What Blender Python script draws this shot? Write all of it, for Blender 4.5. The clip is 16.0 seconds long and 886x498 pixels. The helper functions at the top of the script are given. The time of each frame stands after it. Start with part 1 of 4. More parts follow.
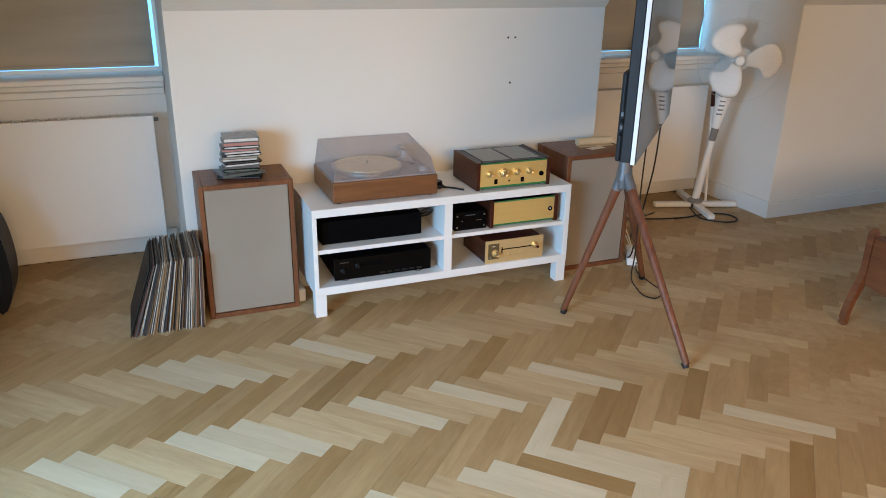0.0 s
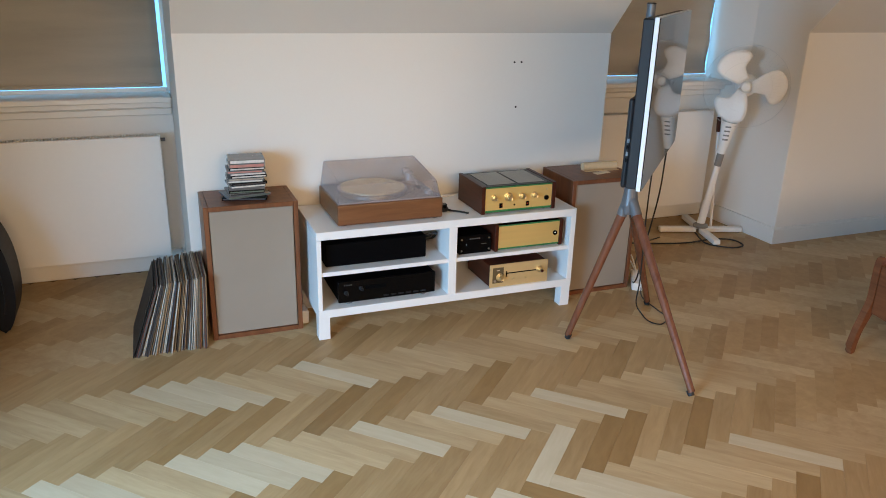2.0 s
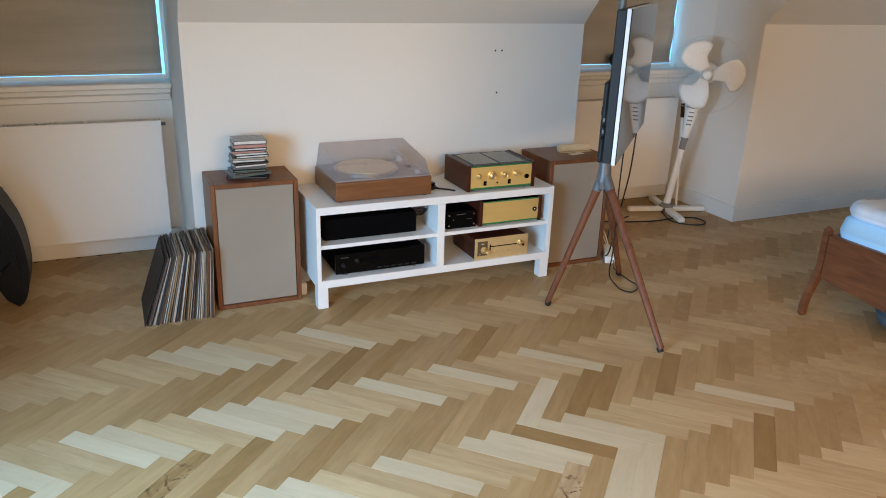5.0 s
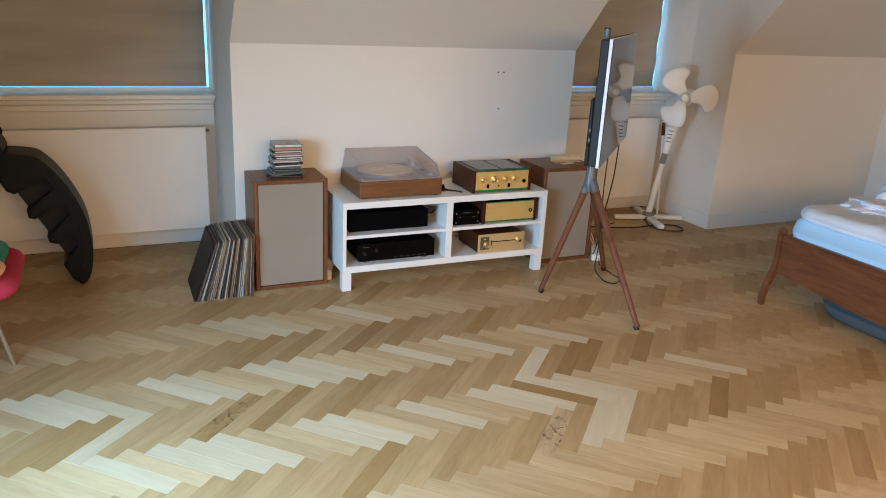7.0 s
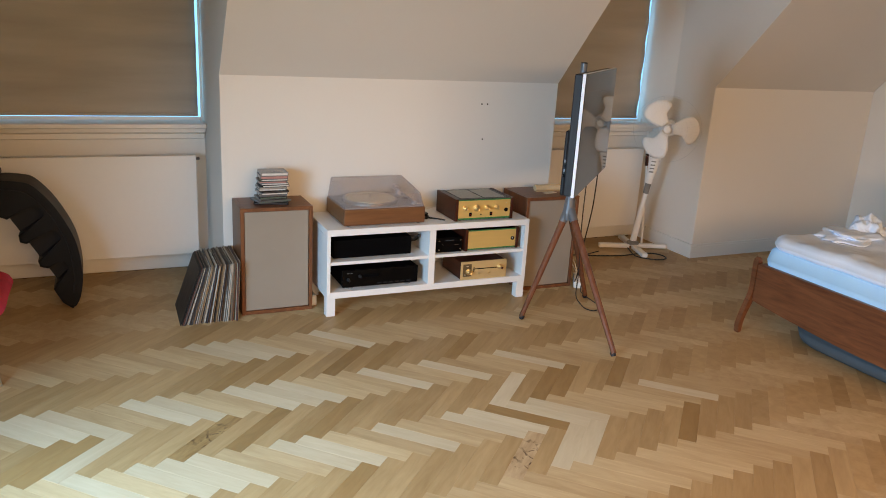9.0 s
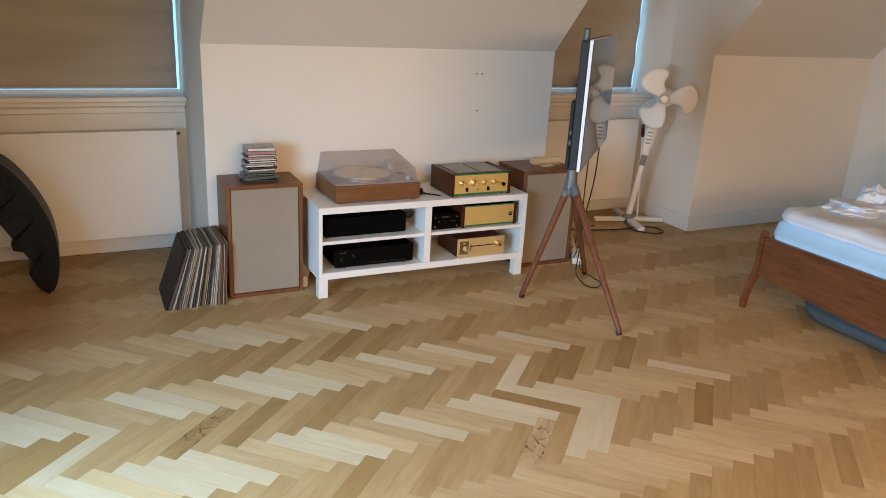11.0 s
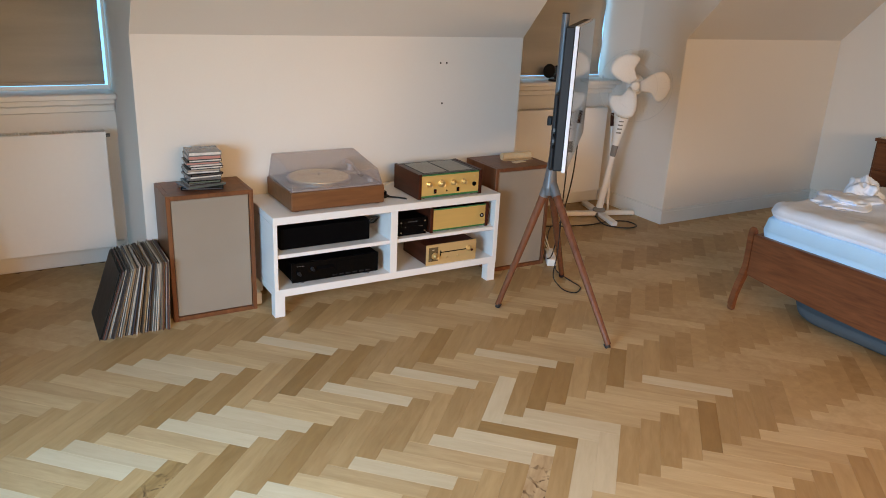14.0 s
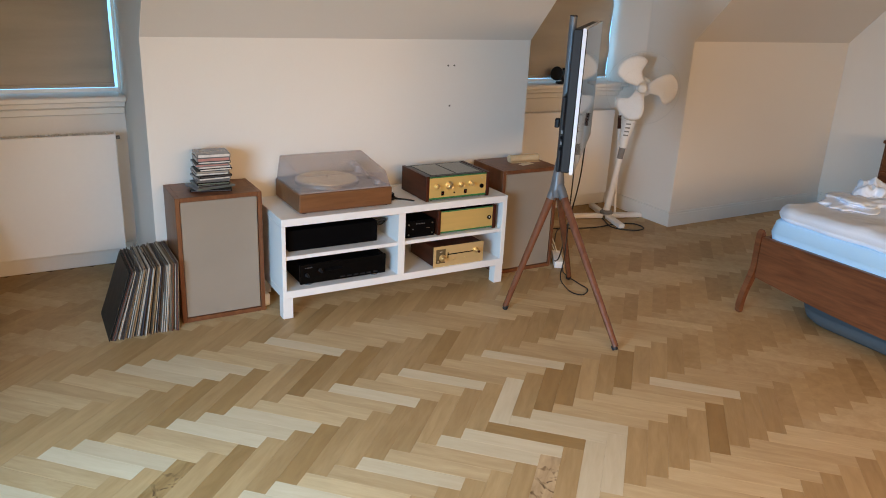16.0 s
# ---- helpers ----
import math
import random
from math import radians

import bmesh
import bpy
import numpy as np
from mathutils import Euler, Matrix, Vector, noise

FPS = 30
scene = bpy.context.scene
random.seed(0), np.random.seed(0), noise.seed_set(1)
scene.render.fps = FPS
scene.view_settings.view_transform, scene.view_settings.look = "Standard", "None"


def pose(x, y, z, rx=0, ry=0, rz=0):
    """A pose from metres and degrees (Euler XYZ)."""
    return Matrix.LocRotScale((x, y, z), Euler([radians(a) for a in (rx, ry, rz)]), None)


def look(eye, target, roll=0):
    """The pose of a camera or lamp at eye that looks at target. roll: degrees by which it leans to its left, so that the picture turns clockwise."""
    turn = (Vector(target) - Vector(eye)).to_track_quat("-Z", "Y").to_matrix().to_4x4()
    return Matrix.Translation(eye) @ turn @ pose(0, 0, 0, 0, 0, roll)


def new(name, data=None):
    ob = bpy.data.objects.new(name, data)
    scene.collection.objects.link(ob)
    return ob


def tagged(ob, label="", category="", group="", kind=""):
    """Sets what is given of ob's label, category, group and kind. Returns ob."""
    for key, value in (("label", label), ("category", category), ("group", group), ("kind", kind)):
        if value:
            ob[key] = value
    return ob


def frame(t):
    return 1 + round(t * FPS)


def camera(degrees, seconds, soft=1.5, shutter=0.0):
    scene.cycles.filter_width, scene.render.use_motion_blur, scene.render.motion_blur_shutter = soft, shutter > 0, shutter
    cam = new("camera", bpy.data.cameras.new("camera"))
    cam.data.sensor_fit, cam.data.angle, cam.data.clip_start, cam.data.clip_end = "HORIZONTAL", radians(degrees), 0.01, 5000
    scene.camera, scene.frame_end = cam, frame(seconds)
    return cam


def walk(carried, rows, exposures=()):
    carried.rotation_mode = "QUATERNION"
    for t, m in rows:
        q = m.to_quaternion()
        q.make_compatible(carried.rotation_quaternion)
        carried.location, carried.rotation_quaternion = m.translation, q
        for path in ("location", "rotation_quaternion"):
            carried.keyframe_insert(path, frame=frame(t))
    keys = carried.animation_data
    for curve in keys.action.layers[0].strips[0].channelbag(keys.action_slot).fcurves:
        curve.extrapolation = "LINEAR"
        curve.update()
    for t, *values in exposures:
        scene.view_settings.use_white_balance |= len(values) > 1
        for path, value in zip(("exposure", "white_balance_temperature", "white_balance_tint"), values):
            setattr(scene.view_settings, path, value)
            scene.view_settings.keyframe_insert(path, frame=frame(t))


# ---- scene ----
cam = camera(60.8, 16.0, 0.95)
PATH = [
    (0, (0.031, 0.03, 1.444), (0.737, 1.756, 0.72), 1.0),
    (0.5, (0.028, 0.026, 1.456), (0.728, 1.761, 0.749), 0.9),
    (1, (0.031, 0.029, 1.467), (0.731, 1.779, 0.798), 1.1),
    (1.5, (0.03, 0.038, 1.466), (0.735, 1.792, 0.812), 1.5),
    (2, (0.035, 0.042, 1.456), (0.736, 1.789, 0.781), 1.5),
    (2.5, (0.034, 0.051, 1.452), (0.726, 1.791, 0.751), 1.4),
    (3, (0.034, 0.046, 1.45), (0.722, 1.786, 0.743), 1.2),
    (3.5, (0.031, 0.042, 1.45), (0.729, 1.777, 0.74), 1.2),
    (4, (0.005, 0.018, 1.457), (0.744, 1.733, 0.739), 1.3),
    (4.2, (-0.02, -0.003, 1.449), (0.743, 1.7, 0.731), 1.6),
    (6.3, (-0.408, -0.51, 1.477), (0.389, 1.21, 0.839), 2.0),
    (6.5, (-0.435, -0.546, 1.468), (0.379, 1.165, 0.828), 2.3),
    (7, (-0.46, -0.649, 1.49), (0.343, 1.07, 0.858), 3.0),
    (7.5, (-0.395, -0.762, 1.501), (0.352, 1.0, 0.921), 3.6),
    (8, (-0.392, -0.797, 1.519), (0.391, 0.954, 0.95), 2.9),
    (8.5, (-0.402, -0.777, 1.517), (0.402, 0.96, 0.936), 2.9),
    (9, (-0.407, -0.768, 1.518), (0.4, 0.973, 0.956), 3.3),
    (9.5, (-0.419, -0.766, 1.516), (0.389, 0.978, 0.964), 3.5),
    (10, (-0.435, -0.758, 1.501), (0.382, 0.973, 0.921), 3.8),
    (10.2, (-0.447, -0.74, 1.498), (0.377, 0.982, 0.902), 3.7),
    (12.5, (-0.354, -0.229, 1.475), (0.556, 1.429, 0.824), 2.7),
    (13, (-0.352, -0.205, 1.48), (0.588, 1.431, 0.817), 2.9),
    (13.5, (-0.351, -0.197, 1.472), (0.618, 1.421, 0.807), 3.2),
    (14, (-0.348, -0.193, 1.483), (0.623, 1.425, 0.821), 2.8),
    (14.5, (-0.351, -0.192, 1.488), (0.61, 1.437, 0.838), 2.6),
    (15, (-0.357, -0.199, 1.486), (0.598, 1.437, 0.843), 2.5),
    (15.5, (-0.36, -0.204, 1.482), (0.593, 1.432, 0.837), 2.4),
    (16, (-0.357, -0.2, 1.48), (0.6, 1.429, 0.825), 2.7),
]
EXPOSURES = [(0.0, 0.03, 6750, 8), (4.0, 0.03, 6800, 8), (6.5, -0.06, 7100, 10), (9.0, -0.10, 7900, 14), (10.2, -0.10, 7950, 14), (12.5, -0.05, 8100, 15), (16.0, -0.05, 7700, 14)]
walk(cam, [(t, look(eye, target, roll)) for t, eye, target, roll in PATH], EXPOSURES)

# ---------------- world and light ----------------
world = bpy.data.worlds.new("sky")
scene.world = world
world.use_nodes = True
wn, wl = world.node_tree.nodes, world.node_tree.links
sky = wn.new("ShaderNodeTexSky")
sky.sky_type = "NISHITA"
sky.sun_disc = False
sky.sun_elevation, sky.sun_rotation = radians(35), radians(250)
wl.new(sky.outputs[0], wn["Background"].inputs[0])
wn["Background"].inputs[1].default_value = 0.1


def area_lamp(name, eye, target, wide, high, watts, colour):
    data = bpy.data.lights.new(name, "AREA")
    data.shape, data.size, data.size_y = "RECTANGLE", wide, high
    data.energy, data.color = watts, colour
    ob = new(name, data)
    ob.matrix_world = look(eye, target)
    return ob


# daylight through the window of the left gable, and a warm fill lamp added behind
# (the left lamp's spread is narrowed and aimed down to keep its light low)
gable = area_lamp("gable_window_light", (-1.56, 0.62, 1.0), (-0.1, 1.0, 0.0), 1.2, 1.2, 104, (0.29, 0.61, 1.0))
gable.data.spread = radians(128)
# added fill without a known source, warms the walls from behind
back = area_lamp("warm_fill_light", (0.95, -2.15, 1.70), (1.45, -0.6, 0.0), 3.7, 1.0, 106, (1.0, 0.655, 0.36))
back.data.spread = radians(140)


# ---------------- materials ----------------
def make_mat(name, colour, rough=0.5, metal=0.0, vary=0.12, scale=6.0, fine=90.0, bump=0.05, stretch=(1, 1, 1), rough_vary=0.08, coat=0.0, spec=0.5):
    """A surface with two scales of variation and fine relief."""
    m = bpy.data.materials.new(name)
    m.use_nodes = True
    n, l = m.node_tree.nodes, m.node_tree.links
    b = n["Principled BSDF"]
    co = n.new("ShaderNodeTexCoord")
    mp = n.new("ShaderNodeMapping")
    mp.inputs["Scale"].default_value = stretch
    l.new(co.outputs["Object"], mp.inputs[0])
    big, small = n.new("ShaderNodeTexNoise"), n.new("ShaderNodeTexNoise")
    big.inputs["Scale"].default_value, small.inputs["Scale"].default_value = scale, fine
    big.inputs["Detail"].default_value = 4
    l.new(mp.outputs[0], big.inputs["Vector"])
    l.new(mp.outputs[0], small.inputs["Vector"])
    mixf = n.new("ShaderNodeMath")
    mixf.operation = "MULTIPLY_ADD"
    mixf.inputs[1].default_value = 0.35
    l.new(small.outputs["Fac"], mixf.inputs[0])
    l.new(big.outputs["Fac"], mixf.inputs[2])
    ramp = n.new("ShaderNodeValToRGB")
    lo, hi = 1 - vary, 1 + vary
    ramp.color_ramp.elements[0].position, ramp.color_ramp.elements[1].position = 0.4, 0.95
    ramp.color_ramp.elements[0].color = (*[min(1, c * lo) for c in colour], 1)
    ramp.color_ramp.elements[1].color = (*[min(1, c * hi) for c in colour], 1)
    l.new(mixf.outputs[0], ramp.inputs[0])
    l.new(ramp.outputs[0], b.inputs["Base Color"])
    rr = n.new("ShaderNodeMapRange")
    rr.inputs["To Min"].default_value, rr.inputs["To Max"].default_value = max(0.02, rough - rough_vary), min(1, rough + rough_vary)
    l.new(big.outputs["Fac"], rr.inputs["Value"])
    l.new(rr.outputs[0], b.inputs["Roughness"])
    b.inputs["Metallic"].default_value = metal
    b.inputs["Specular IOR Level"].default_value = spec
    b.inputs["Coat Weight"].default_value = coat
    if bump:
        bp = n.new("ShaderNodeBump")
        bp.inputs["Strength"].default_value, bp.inputs["Distance"].default_value = bump, 0.002
        l.new(small.outputs["Fac"], bp.inputs["Height"])
        l.new(bp.outputs[0], b.inputs["Normal"])
    return m


def wood_mat(name, dark, light, rough=0.35, grain=(3, 40, 40), which="", coat=0.0, spec=0.5):
    """Wood with long grain along x. which: 'object' or 'island' gives each piece its own tone and grain."""
    m = bpy.data.materials.new(name)
    m.use_nodes = True
    n, l = m.node_tree.nodes, m.node_tree.links
    b = n["Principled BSDF"]
    co = n.new("ShaderNodeTexCoord")
    mp = n.new("ShaderNodeMapping")
    mp.inputs["Scale"].default_value = grain
    l.new(co.outputs["Object"], mp.inputs[0])
    rnd = None
    if which == "object":
        rnd = n.new("ShaderNodeObjectInfo").outputs["Random"]
    elif which == "island":
        rnd = n.new("ShaderNodeNewGeometry").outputs["Random Per Island"]
    if rnd:
        mul = n.new("ShaderNodeMath")
        mul.operation = "MULTIPLY"
        mul.inputs[1].default_value = 37.0
        l.new(rnd, mul.inputs[0])
        cmb = n.new("ShaderNodeCombineXYZ")
        for k in range(3):
            l.new(mul.outputs[0], cmb.inputs[k])
        l.new(cmb.outputs[0], mp.inputs["Location"])
    g1, g2 = n.new("ShaderNodeTexNoise"), n.new("ShaderNodeTexNoise")
    g1.inputs["Scale"].default_value, g2.inputs["Scale"].default_value = 1.0, 4.0
    g1.inputs["Detail"].default_value, g2.inputs["Detail"].default_value = 5, 6
    g1.inputs["Distortion"].default_value = 0.6
    l.new(mp.outputs[0], g1.inputs["Vector"])
    l.new(mp.outputs[0], g2.inputs["Vector"])
    add = n.new("ShaderNodeMath")
    add.operation = "MULTIPLY_ADD"
    add.inputs[1].default_value = 0.4
    l.new(g2.outputs["Fac"], add.inputs[0])
    l.new(g1.outputs["Fac"], add.inputs[2])
    last = add.outputs[0]
    if rnd:
        # the tone of the piece outweighs its grain
        sub = n.new("ShaderNodeMath")
        sub.operation = "MULTIPLY_ADD"
        sub.inputs[1].default_value = 0.55
        l.new(last, sub.inputs[0])
        tone = n.new("ShaderNodeMapRange")
        tone.interpolation_type = "LINEAR"
        tone.inputs["To Min"].default_value, tone.inputs["To Max"].default_value = 0.12, 0.40
        l.new(rnd, tone.inputs["Value"])
        l.new(tone.outputs[0], sub.inputs[2])
        last = sub.outputs[0]
    ramp = n.new("ShaderNodeValToRGB")
    e = ramp.color_ramp.elements
    e[0].position, e[1].position = (0.12, 0.95) if rnd else (0.4, 0.95)
    e[0].color, e[1].color = (*dark, 1), (*light, 1)
    l.new(last, ramp.inputs[0])
    l.new(ramp.outputs[0], b.inputs["Base Color"])
    rr = n.new("ShaderNodeMapRange")
    rr.inputs["To Min"].default_value, rr.inputs["To Max"].default_value = rough - 0.07, rough + 0.1
    l.new(g2.outputs["Fac"], rr.inputs["Value"])
    b.inputs["Specular IOR Level"].default_value = spec
    l.new(rr.outputs[0], b.inputs["Roughness"])
    b.inputs["Coat Weight"].default_value = coat
    bp = n.new("ShaderNodeBump")
    bp.inputs["Strength"].default_value, bp.inputs["Distance"].default_value = 0.06, 0.001
    l.new(g2.outputs["Fac"], bp.inputs["Height"])
    l.new(bp.outputs[0], b.inputs["Normal"])
    return m


def glow_mat(name, colour, strength):
    m = bpy.data.materials.new(name)
    m.use_nodes = True
    n, l = m.node_tree.nodes, m.node_tree.links
    n.remove(n["Principled BSDF"])
    e = n.new("ShaderNodeEmission")
    e.inputs[0].default_value, e.inputs[1].default_value = (*colour, 1), strength
    l.new(e.outputs[0], n["Material Output"].inputs[0])
    return m


def lid_mat():
    """Smoked acrylic with a diffuse haze that stands in for reflected sheen."""
    m = bpy.data.materials.new("smoked_acrylic")
    m.use_nodes = True
    n, l = m.node_tree.nodes, m.node_tree.links
    n.remove(n["Principled BSDF"])
    tr, di, gl = n.new("ShaderNodeBsdfTransparent"), n.new("ShaderNodeBsdfDiffuse"), n.new("ShaderNodeBsdfGlossy")
    tr.inputs[0].default_value = (0.90, 0.875, 0.865, 1)
    di.inputs[0].default_value = (0.58, 0.53, 0.53, 1)
    gl.inputs["Roughness"].default_value = 0.09
    m1, m2 = n.new("ShaderNodeMixShader"), n.new("ShaderNodeMixShader")
    hazy = n.new("ShaderNodeTexNoise")
    hazy.inputs["Scale"].default_value = 30
    mr = n.new("ShaderNodeMapRange")
    mr.inputs["To Min"].default_value, mr.inputs["To Max"].default_value = 0.10, 0.21
    l.new(hazy.outputs["Fac"], mr.inputs["Value"])
    l.new(mr.outputs[0], m1.inputs[0])
    l.new(tr.outputs[0], m1.inputs[1])
    l.new(di.outputs[0], m1.inputs[2])
    m2.inputs[0].default_value = 0.07
    l.new(m1.outputs[0], m2.inputs[1])
    l.new(gl.outputs[0], m2.inputs[2])
    l.new(m2.outputs[0], n["Material Output"].inputs[0])
    return m


WALL = make_mat("wall_paint", (0.80, 0.77, 0.72), 0.75, vary=0.02, scale=1.2, fine=160, bump=0.08)
# the unseen walls are darkened so that they bounce less light
WALLB = make_mat("bounce_cut_wall_paint", (0.34, 0.30, 0.25), 0.75, vary=0.03, scale=1.2, fine=160, bump=0.08)
TRIM = make_mat("trim_paint", (0.78, 0.77, 0.74), 0.4, vary=0.03, scale=3, fine=60, bump=0.03)
# flat ceiling is out of view; its dark tone weakens the bounce
CEILF = make_mat("bounce_cut_ceiling_paint", (0.52, 0.48, 0.43), 0.8, vary=0.02, scale=1.0, fine=140, bump=0.06)
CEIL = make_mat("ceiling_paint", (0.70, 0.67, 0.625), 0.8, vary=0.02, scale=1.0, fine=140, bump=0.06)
RADI = make_mat("radiator_enamel", (0.80, 0.79, 0.77), 0.35, vary=0.02, scale=2, fine=40, bump=0.02)
# blind colour is raised for the daylight that glows through its cloth
BLIND = make_mat("taupe_blind_cloth", (0.41, 0.385, 0.34), 0.9, vary=0.18, scale=2.0, fine=300, bump=0.25, stretch=(0.5, 1, 4))
SKYGLOW = glow_mat("sky_backdrop", (0.17, 0.55, 1.0), 2.3)
SUB = make_mat("subfloor", (0.14, 0.08, 0.035), 0.9)
# cross staves (B) darker: how light strikes their grain is put into the colour
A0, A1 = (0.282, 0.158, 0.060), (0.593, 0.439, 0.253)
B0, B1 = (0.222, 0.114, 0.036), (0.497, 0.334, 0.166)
OAKA = wood_mat("oak_stave", A0, A1, 0.42, (5, 34, 34), "object", spec=0.24)
OAKB = wood_mat("oak_stave_cross_dim", B0, B1, 0.42, (5, 34, 34), "object", spec=0.24)
FARA = wood_mat("oak_far_stave", A0, A1, 0.42, (22, 22, 22), "island", spec=0.24)
FARB = wood_mat("oak_far_stave_cross_dim", B0, B1, 0.42, (22, 22, 22), "island", spec=0.24)
OAKL = wood_mat("oak_stave_pale", (0.415, 0.305, 0.180), (0.623, 0.525, 0.366), 0.40, (5, 34, 34), "object", spec=0.24)
OAKD = wood_mat("oak_stave_brown", (0.200, 0.102, 0.033), (0.391, 0.239, 0.101), 0.42, (7, 26, 26), "object", spec=0.24)
OAKK = wood_mat("oak_stave_knotty", (0.200, 0.102, 0.033), (0.425, 0.269, 0.117), 0.42, (7, 26, 26), spec=0.24)

OAKP = wood_mat("oak_stave_pale_knotty", (0.33, 0.20, 0.10), (0.56, 0.40, 0.23), 0.42, (7, 26, 26), spec=0.24)


def add_knots(m, centre, reach):
    """Dark swirls round a knot, some way along the stave."""
    n, l = m.node_tree.nodes, m.node_tree.links
    b = n["Principled BSDF"]
    plain = b.inputs["Base Color"].links[0].from_socket
    co, sep, swirl = n.new("ShaderNodeTexCoord"), n.new("ShaderNodeSeparateXYZ"), n.new("ShaderNodeTexNoise")
    swirl.inputs["Scale"].default_value, swirl.inputs["Detail"].default_value, swirl.inputs["Distortion"].default_value = 17, 1.5, 2.2
    l.new(co.outputs["Object"], swirl.inputs["Vector"])
    l.new(co.outputs["Object"], sep.inputs[0])
    dist = n.new("ShaderNodeMath")
    dist.operation = "COMPARE"
    dist.inputs[1].default_value, dist.inputs[2].default_value = centre, reach
    l.new(sep.outputs[0], dist.inputs[0])
    band = n.new("ShaderNodeMapRange")
    band.inputs["From Min"].default_value, band.inputs["From Max"].default_value = 0.54, 0.66
    l.new(swirl.outputs["Fac"], band.inputs["Value"])
    mul = n.new("ShaderNodeMath")
    mul.operation = "MULTIPLY"
    l.new(band.outputs[0], mul.inputs[0])
    l.new(dist.outputs[0], mul.inputs[1])
    mix = n.new("ShaderNodeMixRGB")
    mix.inputs[2].default_value = (0.11, 0.055, 0.022, 1)
    l.new(mul.outputs[0], mix.inputs[0])
    l.new(plain, mix.inputs[1])
    l.new(mix.outputs[0], b.inputs["Base Color"])


add_knots(OAKK, 0.19, 0.09)
add_knots(OAKP, 0.18, 0.11)
TEAK = wood_mat("teak_veneer", (0.105, 0.034, 0.0135), (0.205, 0.074, 0.030), 0.38, (30, 30, 3))
ROSE = wood_mat("rosewood_veneer", (0.026, 0.0065, 0.004), (0.080, 0.020, 0.010), 0.3, (30, 4, 30), spec=0.2)
BEECH = wood_mat("plinth_veneer", (0.125, 0.046, 0.017), (0.21, 0.085, 0.034), 0.38, (4, 30, 40))
LEGW = wood_mat("tripod_wood", (0.11, 0.038, 0.02), (0.20, 0.075, 0.04), 0.22, (40, 40, 4))
BEDW = wood_mat("bed_mahogany", (0.085, 0.028, 0.013), (0.205, 0.078, 0.034), 0.34, (30, 3, 30), spec=0.3)
GRILLE = make_mat("grille_cloth", (0.30, 0.25, 0.20), 0.95, vary=0.05, scale=5, fine=500, bump=0.4)
WHITE = make_mat("white_foil", (0.80, 0.80, 0.80), 0.42, vary=0.015, scale=3, fine=80, bump=0.02)
BLACKM = make_mat("black_metal", (0.0025, 0.0025, 0.003), 0.6, vary=0.2, scale=8, fine=200, bump=0.03, spec=0.03)
BLACKG = make_mat("black_gloss", (0.002, 0.002, 0.0025), 0.2, vary=0.2, rough_vary=0.04, bump=0.0, spec=0.12)
BLACKP = make_mat("black_plastic", (0.012, 0.0125, 0.015), 0.5, vary=0.25, scale=7, fine=120, bump=0.15, spec=0.3)
NAVYP = make_mat("navy_recess", (0.003, 0.004, 0.007), 0.7, vary=0.2)
GOLD = make_mat("gold_anodised", (0.80, 0.58, 0.22), 0.42, metal=0.55, vary=0.05, scale=4, fine=400, bump=0.03, stretch=(1, 1, 12))
GOLDP = make_mat("gold_pale", (0.74, 0.56, 0.29), 0.42, metal=0.55, vary=0.05, scale=4, fine=400, bump=0.03, stretch=(1, 1, 12))
BRONZE = make_mat("bronze_panel", (0.16, 0.115, 0.06), 0.45, metal=0.4, vary=0.1)
GREEN = make_mat("green_edge", (0.03, 0.18, 0.06), 0.4, vary=0.1)
KNOB = make_mat("gold_knob", (0.80, 0.66, 0.40), 0.36, metal=1.0, vary=0.05)
STEEL = make_mat("steel", (0.55, 0.55, 0.56), 0.3, metal=1.0, vary=0.08)
PLATTER = make_mat("platter_mat", (0.86, 0.76, 0.52), 0.33, metal=0.55, vary=0.1, scale=8, fine=200)
DECK = make_mat("deck_silver", (0.24, 0.225, 0.235), 0.4, metal=0.2, vary=0.06)
GREY = make_mat("grey_metal", (0.13, 0.14, 0.155), 0.42, metal=0.3, vary=0.08, scale=10)
SCREEN = make_mat("screen_glass", (0.010, 0.010, 0.012), 0.035, vary=0.1, rough_vary=0.01, bump=0.0, spec=0.22)
BEZEL = make_mat("white_bezel", (0.82, 0.83, 0.85), 0.35, vary=0.02)
FANW = make_mat("fan_plastic", (0.86, 0.85, 0.83), 0.38, vary=0.03, scale=8, fine=60, bump=0.02)
LIDE = make_mat("lid_edge_acrylic", (0.33, 0.28, 0.28), 0.25, vary=0.05)
RACK = make_mat("rack_plastic", (0.0105, 0.0108, 0.0125), 0.45, vary=0.25, scale=7, fine=120, bump=0.1, spec=0.12)
RIM = make_mat("silver_rim", (0.72, 0.78, 0.88), 0.35, vary=0.02)
TOPP = make_mat("amp_top_enamel", (0.035, 0.034, 0.03), 0.38, metal=0.3, vary=0.08)
ARM = make_mat("tonearm_grey", (0.50, 0.47, 0.48), 0.4, metal=0.3, vary=0.05)
VENT = make_mat("vent_mesh", (0.42, 0.41, 0.37), 0.4, metal=0.5, vary=0.1)
FANG = make_mat("fan_collar", (0.22, 0.21, 0.20), 0.5, vary=0.1)
WIRE = make_mat("guard_wire", (0.62, 0.61, 0.59), 0.4, vary=0.05, bump=0.0)
CABLE = make_mat("cable_rubber", (0.012, 0.011, 0.011), 0.55, vary=0.2, bump=0.0)
CABLEW = make_mat("white_cable", (0.72, 0.71, 0.68), 0.5, vary=0.05, bump=0.0)
SHEET = make_mat("pale_blue_sheet", (0.40, 0.70, 1.0), 0.85, vary=0.03, scale=9, fine=240, bump=0.25)
